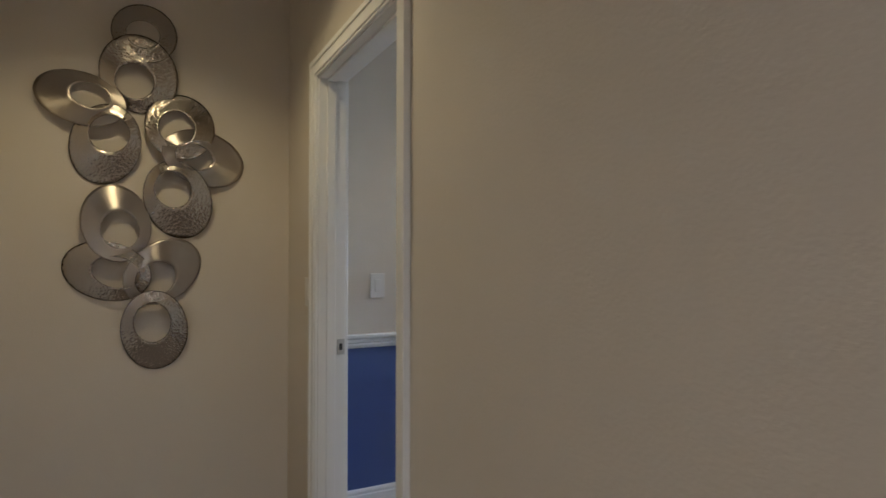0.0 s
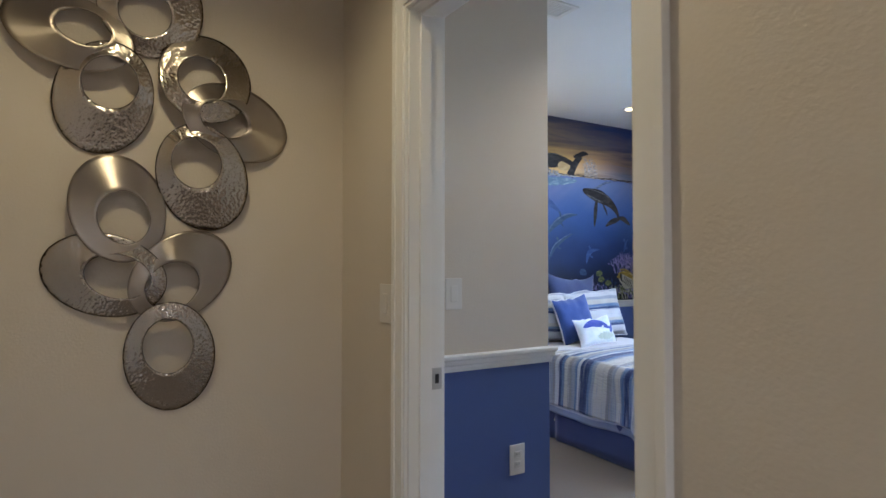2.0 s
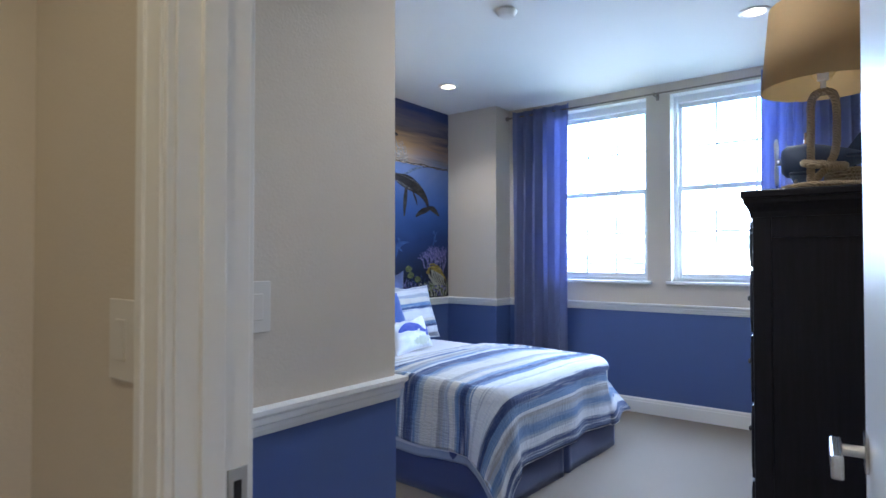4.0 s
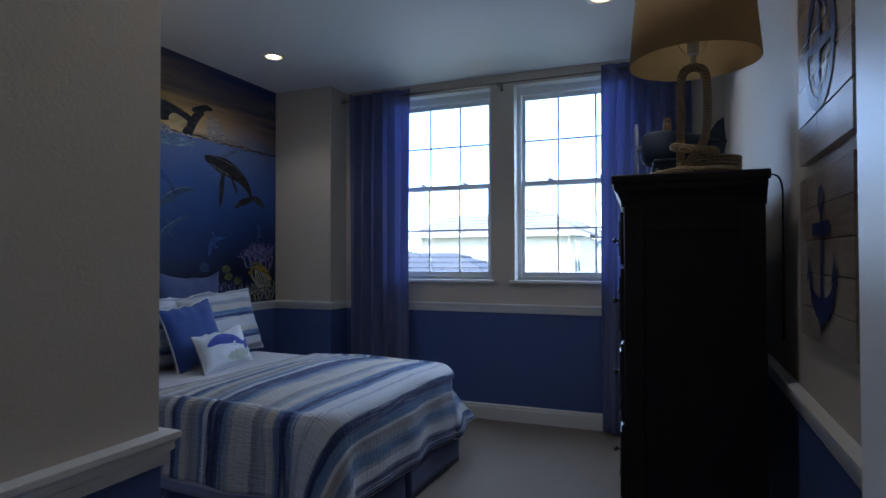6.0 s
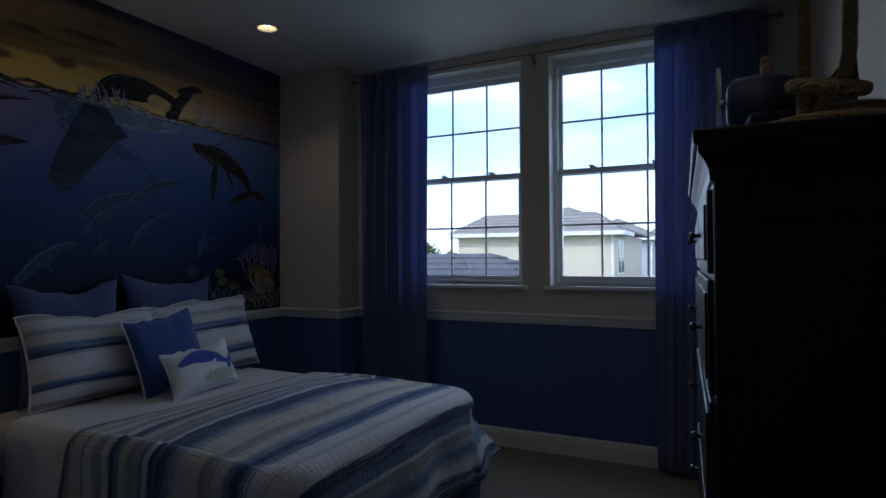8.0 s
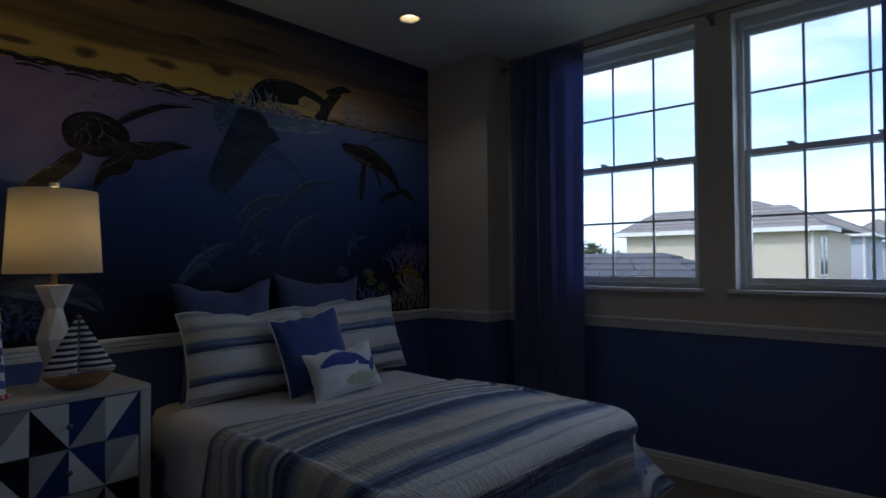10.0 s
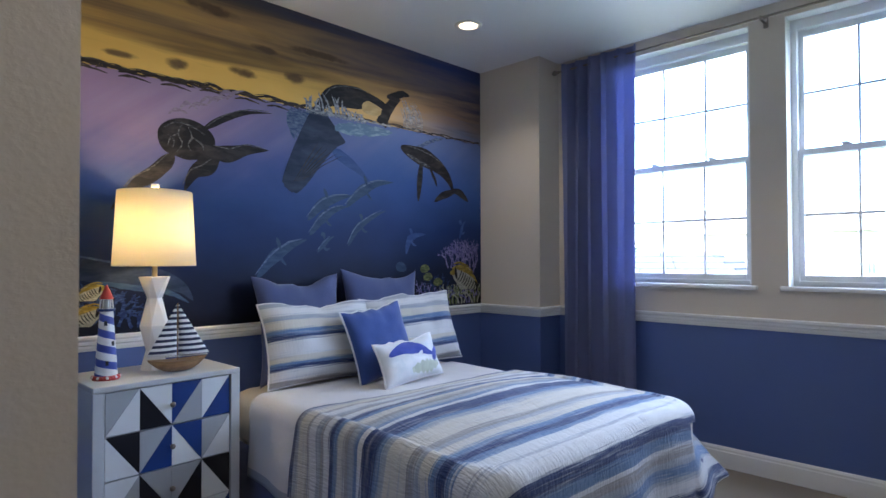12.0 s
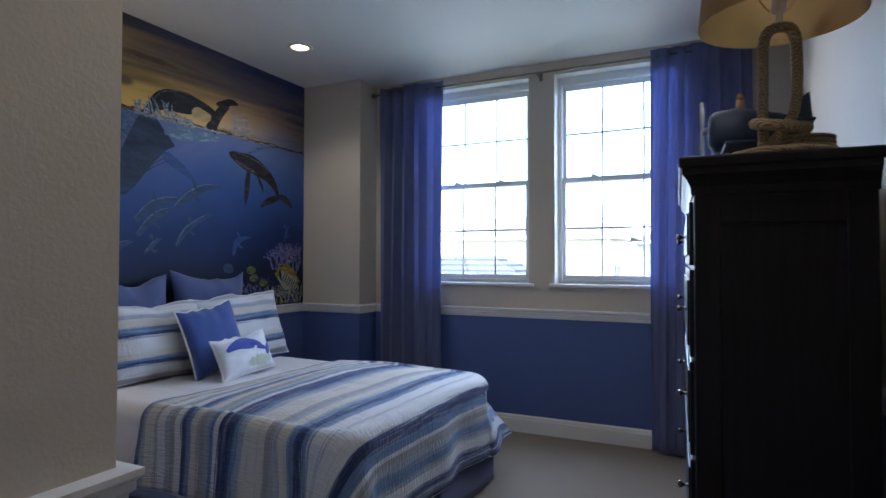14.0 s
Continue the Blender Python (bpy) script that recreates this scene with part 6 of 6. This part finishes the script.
# ---- outside ----
GROUND = -3.1
gr = Nodes("lawn_ground")
gv = gr.noise(0.3, 5.0)
gr.base(gr.ramp(gv, [(0.35, (0.055, 0.085, 0.03)), (0.7, (0.10, 0.12, 0.05))]))
M_GRASS = gr.done(0.95)
setting("ground", boxes((-400, 900, -600, 600, GROUND - 0.5, GROUND)), M_GRASS, "green lawn reaching to the horizon", "ground")
M_STUCCO = paint("beige_stucco", (0.58, 0.52, 0.40), 0.85, 0.06, 25.0, 0.4, spread=0.4)
M_STUCCO2 = paint("pale_blue_stucco", (0.42, 0.45, 0.50), 0.85, 0.06, 25.0, 0.4, spread=0.4)
M_FASCIA = paint("white_fascia", (0.74, 0.73, 0.70), 0.5, 0.03, 20.0, 0.02)
sg = Nodes("grey_roof_shingle")
rnd = sg.add("NewGeometry").outputs["Random Per Island"]
sg.base(sg.mix(sg.noise(6.0, 4.0), sg.mix(rnd, (0.17, 0.155, 0.14), (0.27, 0.25, 0.23)), (0.24, 0.225, 0.21)))
sg.bump(sg.noise(60.0, 3.0), 0.4, 0.01)
M_SHINGLE = sg.done(0.9)
sd = Nodes("dark_slate_shingle")
rnd2 = sd.add("NewGeometry").outputs["Random Per Island"]
sd.base(sd.mix(sd.noise(6.0, 4.0), sd.mix(rnd2, (0.055, 0.060, 0.070), (0.115, 0.12, 0.13)), (0.10, 0.105, 0.115)))
sd.bump(sd.noise(60.0, 3.0), 0.4, 0.01)
M_SLATE = sd.done(0.9)
M_PANE = paint("dark_house_glass", (0.03, 0.04, 0.055), 0.08, 0.1, 1.0, 0.0)


def hip_roof(bm, x0, x1, y0, y1, z0, rise, course=0.30):
    """Four sloping faces laid in shingle courses, each course proud of the one above it."""
    half = min(x1 - x0, y1 - y0) / 2
    n = max(6, int(half * 1.15 / course))
    for k in range(n):
        a, b = half * k / n, half * (k + 1) / n
        za, zb = z0 + rise * k / n + 0.035, z0 + rise * (k + 1) / n
        lo = [(x0 + a, y0 + a), (x1 - a, y0 + a), (x1 - a, y1 - a), (x0 + a, y1 - a)]
        hi = [(x0 + b, y0 + b), (x1 - b, y0 + b), (x1 - b, y1 - b), (x0 + b, y1 - b)]
        for s in range(4):
            p, q, r, t = Vector(lo[s]), Vector(lo[(s + 1) % 4]), Vector(hi[(s + 1) % 4]), Vector(hi[s])
            cuts = max(1, int((q - p).length / 0.9))
            for c in range(cuts):
                u, w = c / cuts, (c + 0.985) / cuts
                pts = [p.lerp(q, u), p.lerp(q, w), t.lerp(r, w), t.lerp(r, u)]
                vs = [bm.verts.new((*pts[0], za)), bm.verts.new((*pts[1], za)), bm.verts.new((*pts[2], zb)), bm.verts.new((*pts[3], zb))]
                under = [bm.verts.new((*pts[0], za - 0.035)), bm.verts.new((*pts[1], za - 0.035))]
                if (pts[2] - pts[3]).length > 0.01:
                    bm.faces.new(vs)
                else:
                    bm.faces.new(vs[:3])
                bm.faces.new((under[0], under[1], vs[1], vs[0]))
    return bm


def house(label, x0, x1, y0, y1, eave, rise, wall, windows=(), wings=(), over=0.45, cover=None):
    h = thing("house", ((x0 + x1) / 2, (y0 + y1) / 2, GROUND), label, "house", "houses across the street")
    cx, cy = (x0 + x1) / 2, (y0 + y1) / 2
    a, b, ez = (x1 - x0) / 2, (y1 - y0) / 2, eave - GROUND
    part("wall", boxes((-a, a, -b, b, 0, ez)), wall, h)
    part("roof", hip_roof(bmesh.new(), -a - over, a + over, -b - over, b + over, ez + 0.10, rise), cover or M_SHINGLE, h, "grey shingle hip roof")
    part("soffit", boxes((-a - over + 0.02, a + over - 0.02, -b - over + 0.02, b + over - 0.02, ez - 0.03, ez + 0.02)), M_FASCIA, h)
    part("fascia", moulding([(-a - over, -b - over), (a + over, -b - over), (a + over, b + over), (-a - over, b + over), (-a - over, -b - over + 0.001)], [(0, ez - 0.06), (0.05, ez - 0.06), (0.05, ez + 0.13), (0, ez + 0.13)], 1.0), M_FASCIA, h, "white fascia and gutter")
    part("downspout", boxes((-a - 0.09, -a - 0.005, -b + 0.06, -b + 0.17, 0.1, ez - 0.03), bevel=0.01), M_FASCIA, h, "white downspout")
    for wx0, wx1, wy0, wy1, lift, wrise in wings:
        part("wall", boxes((wx0 - cx, wx1 - cx, wy0 - cy, wy1 - cy, 0, ez + lift)), wall, h)
        part("roof", hip_roof(bmesh.new(), wx0 - cx - over, wx1 - cx + over, wy0 - cy - over, wy1 - cy + over, ez + lift + 0.10, wrise), M_SHINGLE, h, "grey shingle hip roof")
    for side, along, z0, w, hh in windows:
        if side == "front":
            fr = boxes((-a - 0.05, -a + 0.02, along - w / 2 - 0.09, along + w / 2 + 0.09, z0 - 0.09, z0 + hh + 0.09))
            gl2 = boxes((-a - 0.065, -a - 0.048, along - w / 2, along + w / 2, z0, z0 + hh))
            mb = boxes((-a - 0.075, -a - 0.06, along - w / 2, along + w / 2, z0 + hh / 2 - 0.03, z0 + hh / 2 + 0.03))
        else:
            fr = boxes((along - w / 2 - 0.09, along + w / 2 + 0.09, -b - 0.05, -b + 0.02, z0 - 0.09, z0 + hh + 0.09))
            gl2 = boxes((along - w / 2, along + w / 2, -b - 0.065, -b - 0.048, z0, z0 + hh))
            mb = boxes((along - w / 2, along + w / 2, -b - 0.075, -b - 0.06, z0 + hh / 2 - 0.03, z0 + hh / 2 + 0.03))
        win = part("window", fr, M_FASCIA, h)
        part("pane", gl2, M_PANE, win)
        part("sash_bar", mb, M_FASCIA, win)
    return h


house("two-storey beige stucco house with grey hip roof", 30.0, 32.2, 8.5, 16.4, 2.42, 1.05, M_STUCCO, [("side", -0.2, 3.7, 0.6, 1.5), ("side", 0.75, 3.7, 0.6, 1.5), ("front", 2.6, 0.9, 1.2, 1.4), ("front", -2.2, 0.9, 1.2, 1.4)], wings=[(30.7, 40.0, 8.55, 14.6, 0.03, 1.52)])
house("pale blue stucco house behind the beige one", 45.0, 54.0, 8.4, 14.0, 2.6, 1.6, M_STUCCO2, [("side", -2.0, 3.6, 0.9, 1.4)])
house("pale blue stucco house farther down the street", 62.0, 72.0, 7.0, 12.0, 2.6, 1.9, M_STUCCO2, [("side", 0.0, 3.6, 0.9, 1.4)])
house("beige stucco house far down the street", 84.0, 95.0, 6.6, 12.0, 2.6, 1.9, M_STUCCO, [("front", 0.0, 3.6, 1.2, 1.4)])
house("single-storey beige house with dark shingle hip roof", 11.5, 16.6, 5.88, 14.5, 0.08, 1.22, M_STUCCO, [("front", 1.0, 0.9, 1.2, 1.3)], cover=M_SLATE)
house("single-storey beige house with grey shingle roof", 34.0, 44.0, 2.0, 7.6, -0.3, 1.35, M_STUCCO, [("front", 0.0, 0.9, 1.2, 1.3)])

# ---- trees ----
lf = Nodes("tree_leaf")
oi = lf.add("NewGeometry").outputs["Random Per Island"]
lf.base(lf.mix(oi, (0.035, 0.060, 0.018), (0.095, 0.13, 0.045)))
M_LEAF = lf.done(0.8)
M_BARK = paint("tree_bark", (0.14, 0.10, 0.07), 0.9, 0.2, 30.0, 0.6)


def tree(x, y, height, spread, seed):
    rng = random.Random(seed)
    t = thing("tree", (x, y, GROUND), "broad green tree beyond the houses", "tree", "trees beyond the houses")
    bm = tube([(0, 0, 0), (0.1, 0.05, height * 0.25), (0.0, 0.1, height * 0.5), (0.1, 0.0, height * 0.8)], 0.22, 8, taper=lambda q: 1 - 0.75 * q)
    for k in range(7):
        a, z = rng.uniform(0, 6.28), height * rng.uniform(0.35, 0.6)
        tube([(0.05, 0.05, z), (spread * 0.35 * math.cos(a), spread * 0.35 * math.sin(a), z + height * 0.14), (spread * 0.7 * math.cos(a), spread * 0.7 * math.sin(a), z + height * 0.22)], 0.09, 6, False, bm, lambda q: 1 - 0.8 * q)
    part("trunk", bm, M_BARK, t)
    verts, faces = [], []
    for clump in range(46):
        a, r = rng.uniform(0, 6.28), spread * math.sqrt(rng.random())
        c = Vector((r * math.cos(a), r * math.sin(a), height * (0.45 + 0.5 * rng.random() * (1 - 0.5 * r / spread))))
        size = spread * rng.uniform(0.16, 0.30)
        for _ in range(70):
            d = Vector((rng.gauss(0, 1), rng.gauss(0, 1), rng.gauss(0, 0.8))).normalized() * size * rng.uniform(0.55, 1.0)
            p, s = c + d, rng.uniform(0.10, 0.22)
            u = Vector((rng.gauss(0, 1), rng.gauss(0, 1), rng.gauss(0, 1))).normalized() * s
            w = u.orthogonal().normalized() * s * 0.55
            i = len(verts)
            verts += [p - u, p + w, p + u, p - w]
            faces.append((i, i + 1, i + 2, i + 3))
    me = bpy.data.meshes.new("crown")
    me.from_pydata([tuple(v) for v in verts], [], faces)
    me.materials.append(M_LEAF)
    crown = new("crown", me)
    crown.parent = t
    crown["kind"] = "stuff"
    return t


tree(52.0, 30.0, 6.2, 3.2, 1)
tree(56.0, 34.0, 6.6, 3.6, 2)
tree(50.0, 25.5, 5.6, 2.8, 3)
tree(60.0, 40.0, 6.4, 3.8, 4)
tree(112.0, 9.0, 6.0, 4.0, 5)
